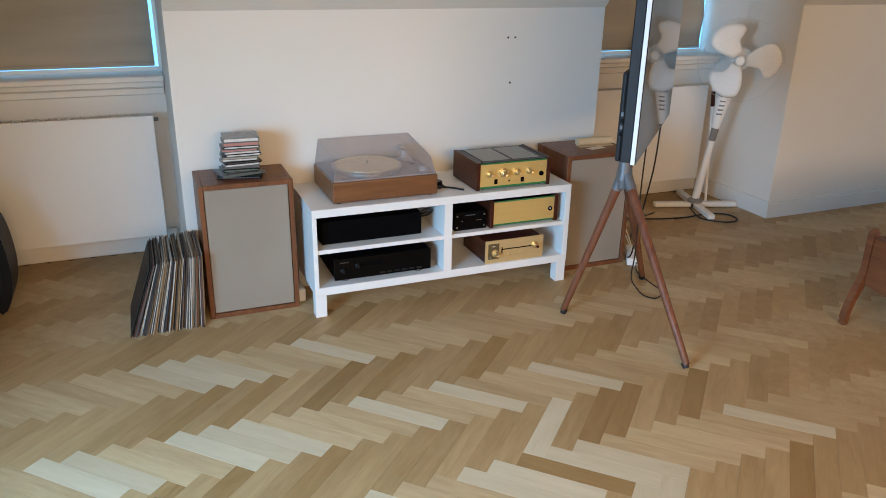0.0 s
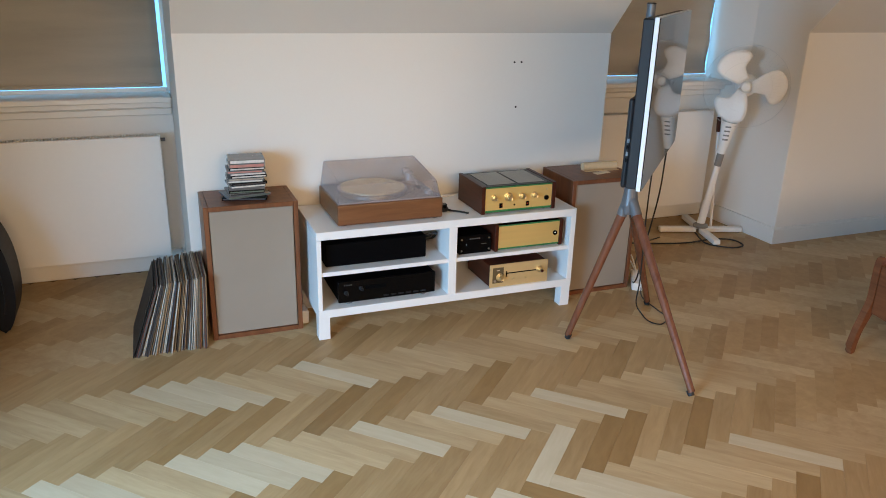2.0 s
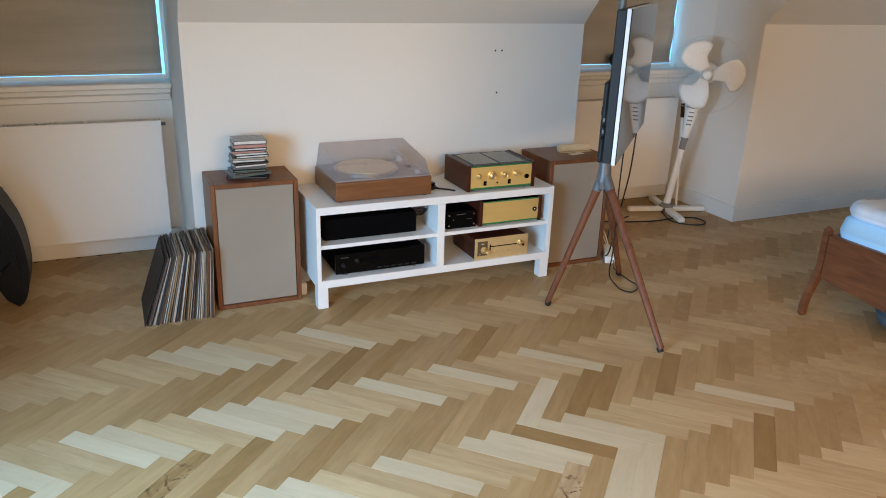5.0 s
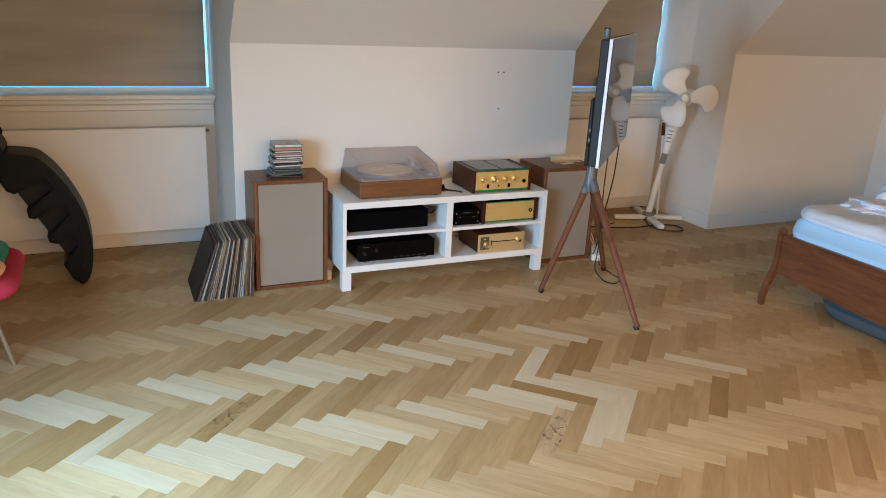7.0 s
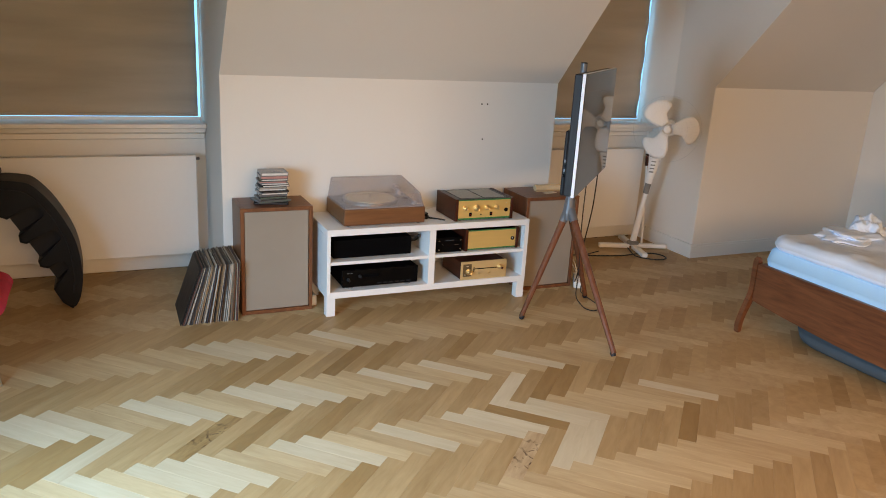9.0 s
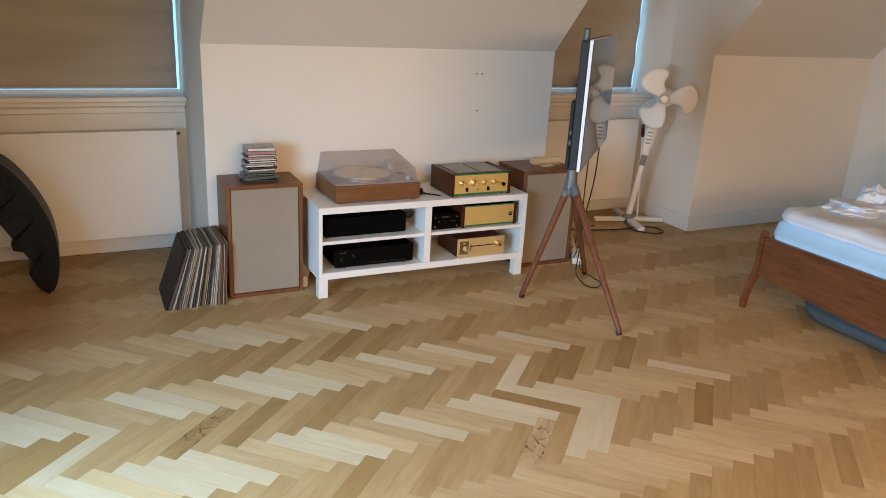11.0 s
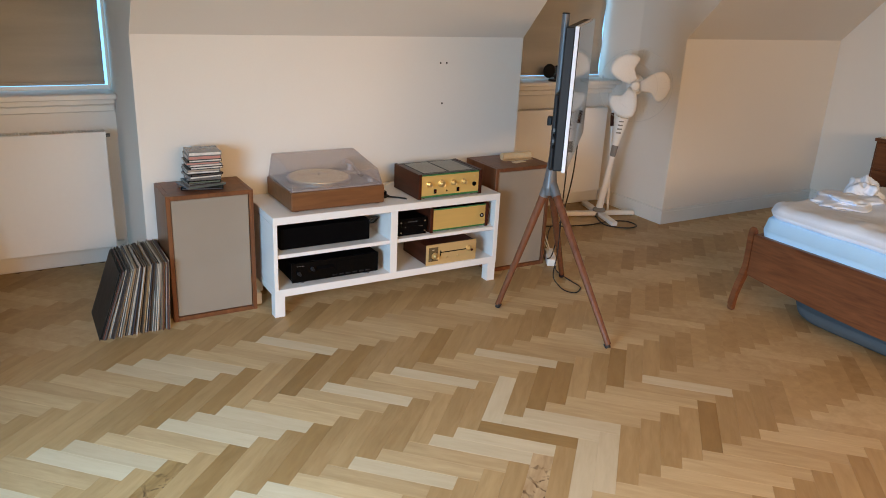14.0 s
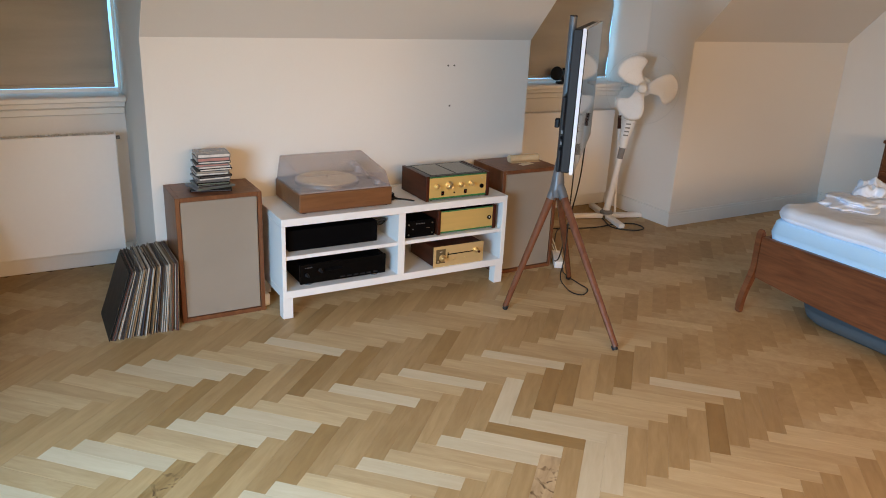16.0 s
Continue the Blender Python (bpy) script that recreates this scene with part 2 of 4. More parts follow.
# blue of the daylight on the white duvet is put into its colour
DUVET = make_mat("white_duvet", (0.70, 0.81, 0.96), 0.88, vary=0.04, scale=6, fine=200, bump=0.3)
PATCH = make_mat("blue_grey_patch", (0.075, 0.095, 0.11), 0.9, vary=0.1, scale=6, fine=300, bump=0.2)
PAPER = make_mat("paper", (0.74, 0.64, 0.50), 0.8, vary=0.06)
KRAFT = make_mat("beige_roll", (0.62, 0.47, 0.29), 0.7, vary=0.1, scale=12)
RED = make_mat("red_wool", (0.50, 0.025, 0.055), 0.95, vary=0.2, scale=14, fine=220, bump=0.5)
TEAL = make_mat("green_wool", (0.02, 0.24, 0.17), 0.95, vary=0.25, scale=14, fine=220, bump=0.5)
ORANGE = make_mat("orange_wool", (0.85, 0.36, 0.16), 0.95, vary=0.25, scale=20, fine=220, bump=0.5)
SEATW = wood_mat("chair_veneer", (0.32, 0.16, 0.10), (0.47, 0.26, 0.17), 0.4, (4, 30, 30))
CHROME = make_mat("satin_chrome", (0.70, 0.69, 0.67), 0.28, metal=1.0, vary=0.05)
HOLE = make_mat("wall_plug", (0.06, 0.05, 0.045), 0.8)
MIRR = make_mat("lamp_red", (0.5, 0.02, 0.01), 0.3)
CLEARP = make_mat("clear_case", (0.15, 0.15, 0.155), 0.2, vary=0.15, bump=0.0)
COVERS = [make_mat("sleeve_card", c, 0.6, vary=0.2, scale=25, fine=200, bump=0.1) for c in (
    (0.013, 0.012, 0.011), (0.353, 0.296, 0.236), (0.071, 0.044, 0.029), (0.168, 0.140, 0.114), (0.042, 0.036, 0.038),
    (0.470, 0.424, 0.372), (0.252, 0.168, 0.091), (0.038, 0.040, 0.057), (0.134, 0.048, 0.034), (0.101, 0.092, 0.087), (0.46, 0.20, 0.17), (0.66, 0.62, 0.58), (0.10, 0.13, 0.10))]


# ---------------- mesh helpers ----------------
def mesh_ob(name, bm, mat, parent=None, label="", smooth=False):
    me = bpy.data.meshes.new(name)
    bmesh.ops.recalc_face_normals(bm, faces=bm.faces[:])
    bm.to_mesh(me)
    bm.free()
    for mm in mat if isinstance(mat, (list, tuple)) else [mat]:
        me.materials.append(mm)
    if smooth:
        for p in me.polygons:
            p.use_smooth = True
    ob = new(name, me)
    if parent:
        ob.parent = parent
    if label:
        ob["label"] = label
    return ob


def part(name, bm, mat, parent, label="", smooth=False):
    return mesh_ob(name, bm, mat, parent, label, smooth)


def thing(name, label, category, group="", at=(0, 0, 0), turn=0.0):
    ob = new(name)
    ob.empty_display_size = 0.05
    ob.matrix_world = pose(*at, 0, 0, turn)
    return tagged(ob, label, category, group)


def box(x0, x1, y0, y1, z0, z1, bev=0.0, bm=None, seg=1):
    own = bm is None
    bm = bm or bmesh.new()
    r = bmesh.ops.create_cube(bm, size=1.0)
    for v in r["verts"]:
        v.co = Vector(((x0 + x1) / 2 + v.co.x * (x1 - x0), (y0 + y1) / 2 + v.co.y * (y1 - y0), (z0 + z1) / 2 + v.co.z * (z1 - z0)))
    if bev:
        es = {e for v in r["verts"] for e in v.link_edges}
        bmesh.ops.bevel(bm, geom=list(es), offset=bev, segments=seg, affect="EDGES", profile=0.5)
    return bm


def rod(a, b, r0, r1=None, seg=16, bm=None):
    """A cylinder or cone from a to b."""
    bm = bm or bmesh.new()
    a, b = Vector(a), Vector(b)
    r1 = r0 if r1 is None else r1
    m = Matrix.Translation((a + b) / 2) @ (b - a).to_track_quat("Z", "Y").to_matrix().to_4x4()
    bmesh.ops.create_cone(bm, cap_ends=True, segments=seg, radius1=r0, radius2=r1, depth=(b - a).length, matrix=m)
    return bm


def smooth_line(points, steps=8):
    """A Catmull-Rom line through the points."""
    p = [Vector(q) for q in points]
    p = [2 * p[0] - p[1]] + p + [2 * p[-1] - p[-2]]
    out = []
    for i in range(1, len(p) - 2):
        for k in range(steps):
            t = k / steps
            out.append(0.5 * (2 * p[i] + (p[i + 1] - p[i - 1]) * t + (2 * p[i - 1] - 5 * p[i] + 4 * p[i + 1] - p[i + 2]) * t * t + (3 * p[i] - p[i - 1] - 3 * p[i + 1] + p[i + 2]) * t ** 3))
    return out + [p[-2]]


def tube(points, r, seg=8, bm=None, flat=1.0, radii=None):
    """A round tube along a line; radii gives one radius a point."""
    bm = bm or bmesh.new()
    rings, up = [], None
    for i, p in enumerate(points):
        d = (points[min(i + 1, len(points) - 1)] - points[max(i - 1, 0)]).normalized()
        if up is None:
            up = d.orthogonal().normalized()
        up = (up - d * up.dot(d)).normalized()
        side = d.cross(up)
        rr = radii[i] if radii else r
        rings.append([bm.verts.new(p + rr * (math.cos(a) * up + flat * math.sin(a) * side)) for a in [2 * math.pi * k / seg for k in range(seg)]])
    for a, b in zip(rings, rings[1:]):
        for k in range(seg):
            bm.faces.new((a[k], a[(k + 1) % seg], b[(k + 1) % seg], b[k]))
    bm.faces.new(rings[0][::-1])
    bm.faces.new(rings[-1])
    return bm


def prism(outline, low, high, axis="y", bev=0.0, bm=None):
    """A closed outline in the plane across the axis, pulled from low to high."""
    bm = bm or bmesh.new()

    def at(p, d):
        return Vector((p[0], d, p[1])) if axis == "y" else Vector((d, p[0], p[1])) if axis == "x" else Vector((p[0], p[1], d))

    a = [bm.verts.new(at(p, low)) for p in outline]
    b = [bm.verts.new(at(p, high)) for p in outline]
    n = len(a)
    ends = [bm.faces.new(a[::-1]), bm.faces.new(b)]
    for k in range(n):
        bm.faces.new((a[k], a[(k + 1) % n], b[(k + 1) % n], b[k]))
    if bev:
        es = {e for f in ends for e in f.edges}
        bmesh.ops.bevel(bm, geom=list(es), offset=bev, segments=2, affect="EDGES", profile=0.5)
    return bm


def lathe(profile, seg=32, bm=None, centre=(0, 0, 0)):
    """Profile of (radius, height) turned round z."""
    bm = bm or bmesh.new()
    c = Vector(centre)
    rings = [[bm.verts.new(c + Vector((r * math.cos(2 * math.pi * k / seg), r * math.sin(2 * math.pi * k / seg), z))) for k in range(seg)] for r, z in profile]
    for a, b in zip(rings, rings[1:]):
        for k in range(seg):
            bm.faces.new((a[k], a[(k + 1) % seg], b[(k + 1) % seg], b[k]))
    if profile[0][0] > 1e-5:
        bm.faces.new(rings[0][::-1])
    if profile[-1][0] > 1e-5:
        bm.faces.new(rings[-1])
    return bm


def text_part(words, size, mat, parent, at, turn=(90, 0, 0)):
    cu = bpy.data.curves.new("lettering", "FONT")
    cu.body, cu.size, cu.extrude = words, size, 0.0002
    cu.materials.append(mat)
    ob = new("lettering", cu)
    ob.parent = parent
    ob.matrix_local = pose(*at, *turn)
    return ob


def structure(name, bm, mat, label, category):
    return tagged(mesh_ob(name, bm, mat), label, category, kind="structure")


# ---------------- the room ----------------
KNEE, KZ, SLOPE = 3.31, 1.224, 1.09
CEIL_Z, DORMER_Z = 2.45, 2.28
WX0, WX1, WY0 = -1.60, 5.08, -2.2
X1, X2, X3, XL = 0.166, 2.206, 3.480, -1.12      # the cheeks of the dormers
GLASS_Y = 4.03


def slope_y(z):
    return KNEE - (z - KZ) / SLOPE


T = 0.14
structure("wall_knee_centre", box(X1 + 0.003, X2 - 0.003, KNEE, KNEE + T, 0, KZ), WALL, "white painted low knee wall under the sloping ceiling", "wall")
structure("wall_knee_east", box(X3 + 0.003, WX1 - 0.003, KNEE, KNEE + T, 0, KZ), WALL, "white painted low knee wall beside the bed", "wall")
structure("wall_knee_west", box(WX0 + 0.003, XL - 0.003, KNEE, KNEE + T, 0, KZ), WALL, "white painted low knee wall", "wall")


def slope_piece(name, xa, xb, z0, z1):
    y0, y1 = slope_y(z0), slope_y(z1)
    return structure(name, prism([(y0, z0), (y1, z1), (y1 + 0.13, z1 + 0.12), (y0 + 0.13, z0 + 0.12)], xa, xb, "x"), CEIL, "white plastered sloping ceiling", "ceiling")


slope_piece("ceiling_slope_centre", X1 + 0.003, X2 - 0.003, KZ, CEIL_Z)
slope_piece("ceiling_slope_east", X3 + 0.003, WX1 - 0.003, KZ, CEIL_Z)
slope_piece("ceiling_slope_west", WX0 + 0.003, XL - 0.003, KZ, CEIL_Z)
slope_piece("ceiling_slope_dormer_west", XL, X1, DORMER_Z, CEIL_Z)
slope_piece("ceiling_slope_dormer_east", X2, X3, DORMER_Z, CEIL_Z)
structure("ceiling", box(WX0, WX1, WY0, slope_y(CEIL_Z), CEIL_Z, CEIL_Z + 0.12), CEILF, "flat unseen ceiling, darkened to cut bounced light", "ceiling")
for nm, xa, xb in (("ceiling_dormer_west", XL, X1), ("ceiling_dormer_east", X2, X3)):
    structure(nm, box(xa, xb, slope_y(DORMER_Z) + 0.12, GLASS_Y + 0.2, DORMER_Z, DORMER_Z + 0.1), CEIL, "white ceiling of the dormer", "ceiling")


def cheek(name, x, side):
    """The side wall of a dormer; side gives the way of its thickness."""
    o = [(KNEE + 0.002, 0), (GLASS_Y + 0.2, 0), (GLASS_Y + 0.2, DORMER_Z), (slope_y(DORMER_Z) + 0.002, DORMER_Z), (KNEE + 0.002, KZ)]
    a, b = sorted((x, x + side * 0.1))
    return structure(name, prism(o, a, b, "x"), WALL, "white painted side wall of the dormer", "wall")


cheek("wall_dormer_cheek_1", X1, 1)
cheek("wall_dormer_cheek_2", X2, -1)
cheek("wall_dormer_cheek_3", X3, 1)
cheek("wall_dormer_cheek_4", XL, -1)

structure("wall_east", box(WX1, WX1 + T, WY0, KNEE + T, 0, CEIL_Z + 0.12), WALL, "white painted gable wall behind the bed", "wall")


def wall_with_hole(name, axis, at, lo, hi, a, b, z0, z1):
    """A wall with one window opening; axis is the one that it stands across."""
    bm = bmesh.new()
    for p0, p1, q0, q1 in ((lo, a, 0, CEIL_Z), (b, hi, 0, CEIL_Z), (a, b, 0, z0), (a, b, z1, CEIL_Z)):
        if axis == "x":
            box(at - T, at, p0, p1, q0, q1, bm=bm)
        else:
            box(p0, p1, at - T, at, q0, q1, bm=bm)
    return structure(name, bm, WALLB, "unseen wall, darkened to cut bounced light, with one opening", "wall")


wall_with_hole("wall_west", "x", WX0, WY0, KNEE, -0.02, 1.26, 0.3, 1.70)
# the south opening is added only to hold the warm fill lamp
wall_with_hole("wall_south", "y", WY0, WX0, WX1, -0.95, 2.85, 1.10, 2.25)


# added out of view to keep the gable light off the niche floor
structure("wall_light_blocker", box(WX0 + 0.003, -1.22, 1.80, 1.90, 0, 1.10), WALLB, "unseen low wall added to shade the left niche", "wall")


def dormer_window(n, xa, xb, ba, bb, gap):
    """The wall under the window, its sill, frame, pane, sky and roller blind. ba, bb: the blind's edges."""
    y = 3.97
    structure(f"wall_window_{n}", box(xa, xb, y, GLASS_Y + 0.2, 0, 0.86), TRIM, "white panelled wall below the window", "wall")
    w = tagged(new(f"window_{n}"), "white painted dormer window behind a lowered blind", "window", kind="structure")
    sill = box(xa + 0.003, xb - 0.003, 3.838, GLASS_Y + 0.05, 0.872, 0.900, 0.006)
    part("window_sill", sill, TRIM, w, "deep white painted window sill")
    mould = box(xa + 0.003, xb - 0.003, 3.895, y - 0.001, 0.838, 0.8715, 0.008)
    box(xa + 0.003, xb - 0.003, 3.93, y - 0.001, 0.800, 0.8365, 0.006, bm=mould)
    part("apron_moulding", mould, TRIM, w)
    fr = bmesh.new()
    for p in ((xa, xa + 0.012, 0.90, DORMER_Z), (bb + gap, xb, 0.90, DORMER_Z), (xa + 0.012, bb + gap, 0.90, 0.919), (xa + 0.012, bb + gap, DORMER_Z - 0.06, DORMER_Z)):
        box(p[0], p[1], GLASS_Y + 0.0, GLASS_Y + 0.008, p[2], p[3], 0.001, bm=fr)
    part("window_frame", fr, TRIM, w)
    bd = box(xa + 0.001, xb - 0.001, GLASS_Y + 0.06, GLASS_Y + 0.075, 0.87, DORMER_Z - 0.002)
    structure(f"backdrop_{n}", bd, SKYGLOW, "bright blue sky outside the window", "sky")
    # the blind: a soft cloth with faint level folds and a bar in its hem
    bl = thing("window_blind", "lowered taupe fabric blind with daylight round its edges", "blind")
    bm = bmesh.new()
    nx, nz = 24, 60
    z0, z1 = 0.93, DORMER_Z - 0.02
    g = [[bm.verts.new((ba + (bb - ba) * i / nx, GLASS_Y - 0.02 + 0.005 * math.sin(k * 0.55) + 0.006 * noise.noise((i * 0.25, k * 0.2, n * 9.0)), z0 + (z1 - z0) * k / nz)) for i in range(nx + 1)] for k in range(nz + 1)]
    for k in range(nz):
        for i in range(nx):
            bm.faces.new((g[k][i], g[k][i + 1], g[k + 1][i + 1], g[k + 1][i]))
    c = part("cloth", bm, BLIND, bl, smooth=True)
    so = c.modifiers.new("thick", "SOLIDIFY")
    so.thickness = 0.003
    part("hem_bar", box(ba, bb, GLASS_Y - 0.03, GLASS_Y - 0.012, 0.926, 0.944, 0.004), BLIND, bl)
    part("cord_end", rod((bb + 0.012, GLASS_Y - 0.06, 0.9005), (bb + 0.012, GLASS_Y - 0.06, 0.925), 0.006, 0.004, 8), BEZEL, bl)
    # baseboard in the niche
    structure(f"baseboard_niche_{n}", box(xa + 0.016, xb - 0.016, y - 0.018, y - 0.001, 0.0, 0.11, 0.004), TRIM, "white baseboard", "baseboard")


dormer_window(1, XL, X1, XL + 0.05, 0.135, 0.017)
dormer_window(2, X2, X3, X2 + 0.04, 3.392, 0.030)
# the splayed reveal between the cheek and the east window
structure("wall_window_reveal", prism([(X3 - 0.002, 3.72), (3.4235, 4.028), (X3 - 0.002, 4.028)], 0.9005, DORMER_Z - 0.002, "z"), WALL, "white painted splayed window reveal", "wall")

for k, (xa, xb, ya, yb) in enumerate(((X1, X2, KNEE - 0.016, KNEE - 0.001), (X3 - 0.016, WX1 - 0.002, KNEE - 0.016, KNEE - 0.001), (X3 - 0.016, X3 - 0.001, KNEE - 0.0005, 3.95), (X2 + 0.001, X2 + 0.016, KNEE, 3.95), (X1 - 0.016, X1 - 0.001, KNEE, 3.95), (XL + 0.001, XL + 0.016, KNEE, 3.95), (WX1 - 0.016, WX1 - 0.001, WY0 + 0.01, KNEE - 0.017))):
    bm = box(xa, xb, ya, yb, 0.0, 0.085)
    cap = 0.006
    box(xa + (cap if xb - xa < 0.05 and k != 2 else 0), xb, ya + (cap if yb - ya < 0.05 else 0), yb, 0.0852, 0.10, bm=bm)
    structure(f"baseboard_{k + 1}", bm, TRIM, "white painted baseboard along the wall", "baseboard")

for x, z in ((1.684, 1.092), (1.721, 1.092), (1.703, 0.882)):
    w = mesh_ob("wall_plug", rod((x, KNEE - 0.002, z), (x, KNEE + 0.01, z), 0.005, seg=10), HOLE)
    tagged(w, "small dark screw hole in the white wall", "wall plug", "screw holes")


# ---------------- radiators ----------------
def radiator(xa, xb, label):
    r = thing("radiator", label, "radiator", at=((xa + xb) / 2, 3.845, 0.12))
    h = (xb - xa) / 2
    part("front_panel", box(-h, h, -0.02, -0.006, 0.0, 0.60, 0.005, seg=2), RADI, r)
    part("rear_panel", box(-h + 0.01, h - 0.01, 0.05, 0.062, 0.01, 0.59, 0.004), RADI, r)
    part("end_cover", box(-h, -h + 0.006, -0.005, 0.049, 0.02, 0.60), RADI, r)
    part("end_cover", box(h - 0.006, h, -0.005, 0.049, 0.02, 0.60), RADI, r)
    bm = bmesh.new()
    k = -h + 0.01
    while k < h - 0.01:
        box(k, k + 0.004, -0.005, 0.049, 0.585, 0.6, bm=bm)
        k += 0.014
    part("top_grille", bm, RADI, r)
    v = rod((h + 0.001, 0.02, 0.575), (h + 0.022, 0.02, 0.575), 0.009, seg=10)
    part("bleed_plug", v, GREY, r)
    part("pipe", rod((-h - 0.028, 0.03, -0.12), (-h - 0.028, 0.03, 0.45), 0.008, seg=10), RADI, r)
    part("valve", rod((-h - 0.028, 0.03, 0.45), (-h - 0.028, 0.03, 0.52), 0.017, seg=12), RADI, r)
    for s in (-1, 1):
        part("bracket", box(s * h * 0.7 - 0.015, s * h * 0.7 + 0.015, 0.0625, 0.1245, 0.05, 0.5), RADI, r)
    return r


radiator(-1.02, 0.095, "white enamelled panel radiator below the window sill")
radiator(2.30, 3.36, "white enamelled panel radiator behind the pedestal fan")


# ---------------- loudspeakers ----------------
def speaker(x0, x1, yf, label):
    h, d = 0.58, 3.292 - yf
    s = thing("loudspeaker", label, "loudspeaker", "pair of loudspeakers", at=((x0 + x1) / 2, yf, 0))
    w = (x1 - x0) / 2
    part("side_panel", box(-w, -w + 0.019, 0, d, 0, h, 0.0015), TEAK, s)
    part("side_panel", box(w - 0.019, w, 0, d, 0, h, 0.0015), TEAK, s)
    part("top_panel", box(-w + 0.0192, w - 0.0192, 0, d, h - 0.02, h, 0.0015), TEAK, s)
    part("bottom_panel", box(-w + 0.0192, w - 0.0192, 0, d, 0, 0.02, 0.0015), TEAK, s)
    part("back_panel", box(-w + 0.0195, w - 0.0195, d - 0.018, d - 0.002, 0.0205, h - 0.0205), BLACKM, s)
    part("grille", box(-w + 0.021, w - 0.021, 0.006, 0.022, 0.022, h - 0.022, 0.003, seg=2), GRILLE, s, "beige-grey woven grille cloth")
    return s


speaker(0.212, 0.588, 3.036, "teak loudspeaker with beige cloth grille beside the records")
speaker(1.868, 2.235, 2.995, "teak loudspeaker with beige cloth grille behind the screen stand")


# ---------------- bench ----------------
def bench():
    b = thing("media_bench", "low white media bench with four open compartments", "bench", at=(1.232, 2.895, 0))
    h = 0.603
    part("top_panel", box(-h, h, 0, 0.40, 0.445, 0.480, 0.0015), WHITE, b)
    part("bottom_panel", box(-h, h, 0, 0.40, 0.100, 0.136, 0.0015), WHITE, b)
    part("side_panel", box(-h, -h + 0.019, 0.0003, 0.40, 0.1363, 0.4447, 0.001), WHITE, b)
    part("side_panel", box(h - 0.026, h, 0.0003, 0.40, 0.1363, 0.4447, 0.001), WHITE, b)
    part("divider", box(-0.024, 0.014, 0.0003, 0.385, 0.1363, 0.4447, 0.001), WHITE, b)
    part("shelf", box(-h + 0.0192, -0.0242, 0.006, 0.385, 0.284, 0.302, 0.001), WHITE, b)
    part("shelf", box(0.0142, h - 0.0262, 0.006, 0.385, 0.284, 0.302, 0.001), WHITE, b)
    part("back_panel", box(-h + 0.0192, h - 0.0262, 0.386, 0.396, 0.1363, 0.4447), WHITE, b)
    for x in (-h + 0.0003, h - 0.0483):
        for y in (0.004, 0.345):
            part("leg", box(x, x + 0.048, y, y + 0.05, 0, 0.0998, 0.001), WHITE, b)
    return b


bench()


def knob(parent, x, z, r, y=0.0, name="knob", mat=None):
    m = pose(x, y, z, 90)
    bm = lathe([(r * 1.15, 0.0), (r * 1.15, 0.003), (r, 0.004), (r * 0.97, 0.011), (r * 0.72, 0.012), (r * 0.70, 0.024), (r * 0.6, 0.026), (r * 0.35, 0.0245)], 24)
    bm.transform(m)
    part(name, bm, mat or KNOB, parent, smooth=False)


def black_box():
    a = thing("power_amplifier", "plain black metal amplifier case on the shelf", "amplifier", at=(0.898, 2.945, 0.302))
    part("case", box(-0.222, 0.222, 0, 0.27, 0.006, 0.106, 0.003), BLACKM, a)
    for x in (-0.2, 0.2):
        for y in (0.03, 0.24):
            part("foot", rod((x, y, 0), (x, y, 0.0058), 0.012, seg=10), BLACKP, a)
    for z in (0.072, 0.09):
        part("socket", rod((0.2222, 0.05, z), (0.234, 0.05, z), 0.006, seg=10), STEEL, a)
    part("plug_cable", tube(smooth_line([(0.234, 0.05, 0.088), (0.27, 0.045, 0.095), (0.295, 0.07, 0.085), (0.297, 0.14, 0.04), (0.27, 0.27, 0.02)]), 0.006), CABLE, a)
    part("plug_cable", tube(smooth_line([(0.234, 0.05, 0.072), (0.262, 0.05, 0.08), (0.285, 0.09, 0.075), (0.28, 0.16, 0.03), (0.25, 0.27, 0.02)]), 0.005), CABLE, a)


black_box()


def disc_player():
    a = thing("disc_player", "black disc player with a dark display on the lower shelf", "disc player", at=(0.940, 2.925, 0.136))
    part("case", box(-0.215, 0.215, 0.012, 0.29, 0.012, 0.106, 0.002), BLACKM, a)
    part("front_panel", box(-0.218, 0.218, 0, 0.0118, 0.010, 0.107, 0.002), BLACKG, a)
    part("display", box(0.0, 0.14, -0.0015, -0.0002, 0.045, 0.09), BLACKG, a)
    part("tray", box(-0.10, -0.01, -0.003, -0.0002, 0.062, 0.078, 0.001), BLACKM, a)
    for k in range(6):
        part("button", box(-0.02 + k * 0.034, 0.004 + k * 0.034, -0.003, -0.0002, 0.020, 0.027, 0.0008), BLACKP, a)
    for k in range(5):
        part("maker_mark", box(-0.193 + k * 0.0075, -0.189 + k * 0.0075, -0.0006, -0.0001, 0.087, 0.091), GREY, a)
    knob(a, -0.185, 0.055, 0.008, -0.0002, "dial", BLACKP)
    knob(a, -0.12, 0.07, 0.008, -0.0002, "dial", BLACKP)
    for x in (-0.17, 0.165):
        part("foot", rod((x, 0.03, 0), (x, 0.03, 0.0098), 0.02, 0.018, seg=16), GREY, a)
        part("foot", rod((x, 0.25, 0), (x, 0.25, 0.0098), 0.02, 0.018, seg=16), GREY, a)


disc_player()


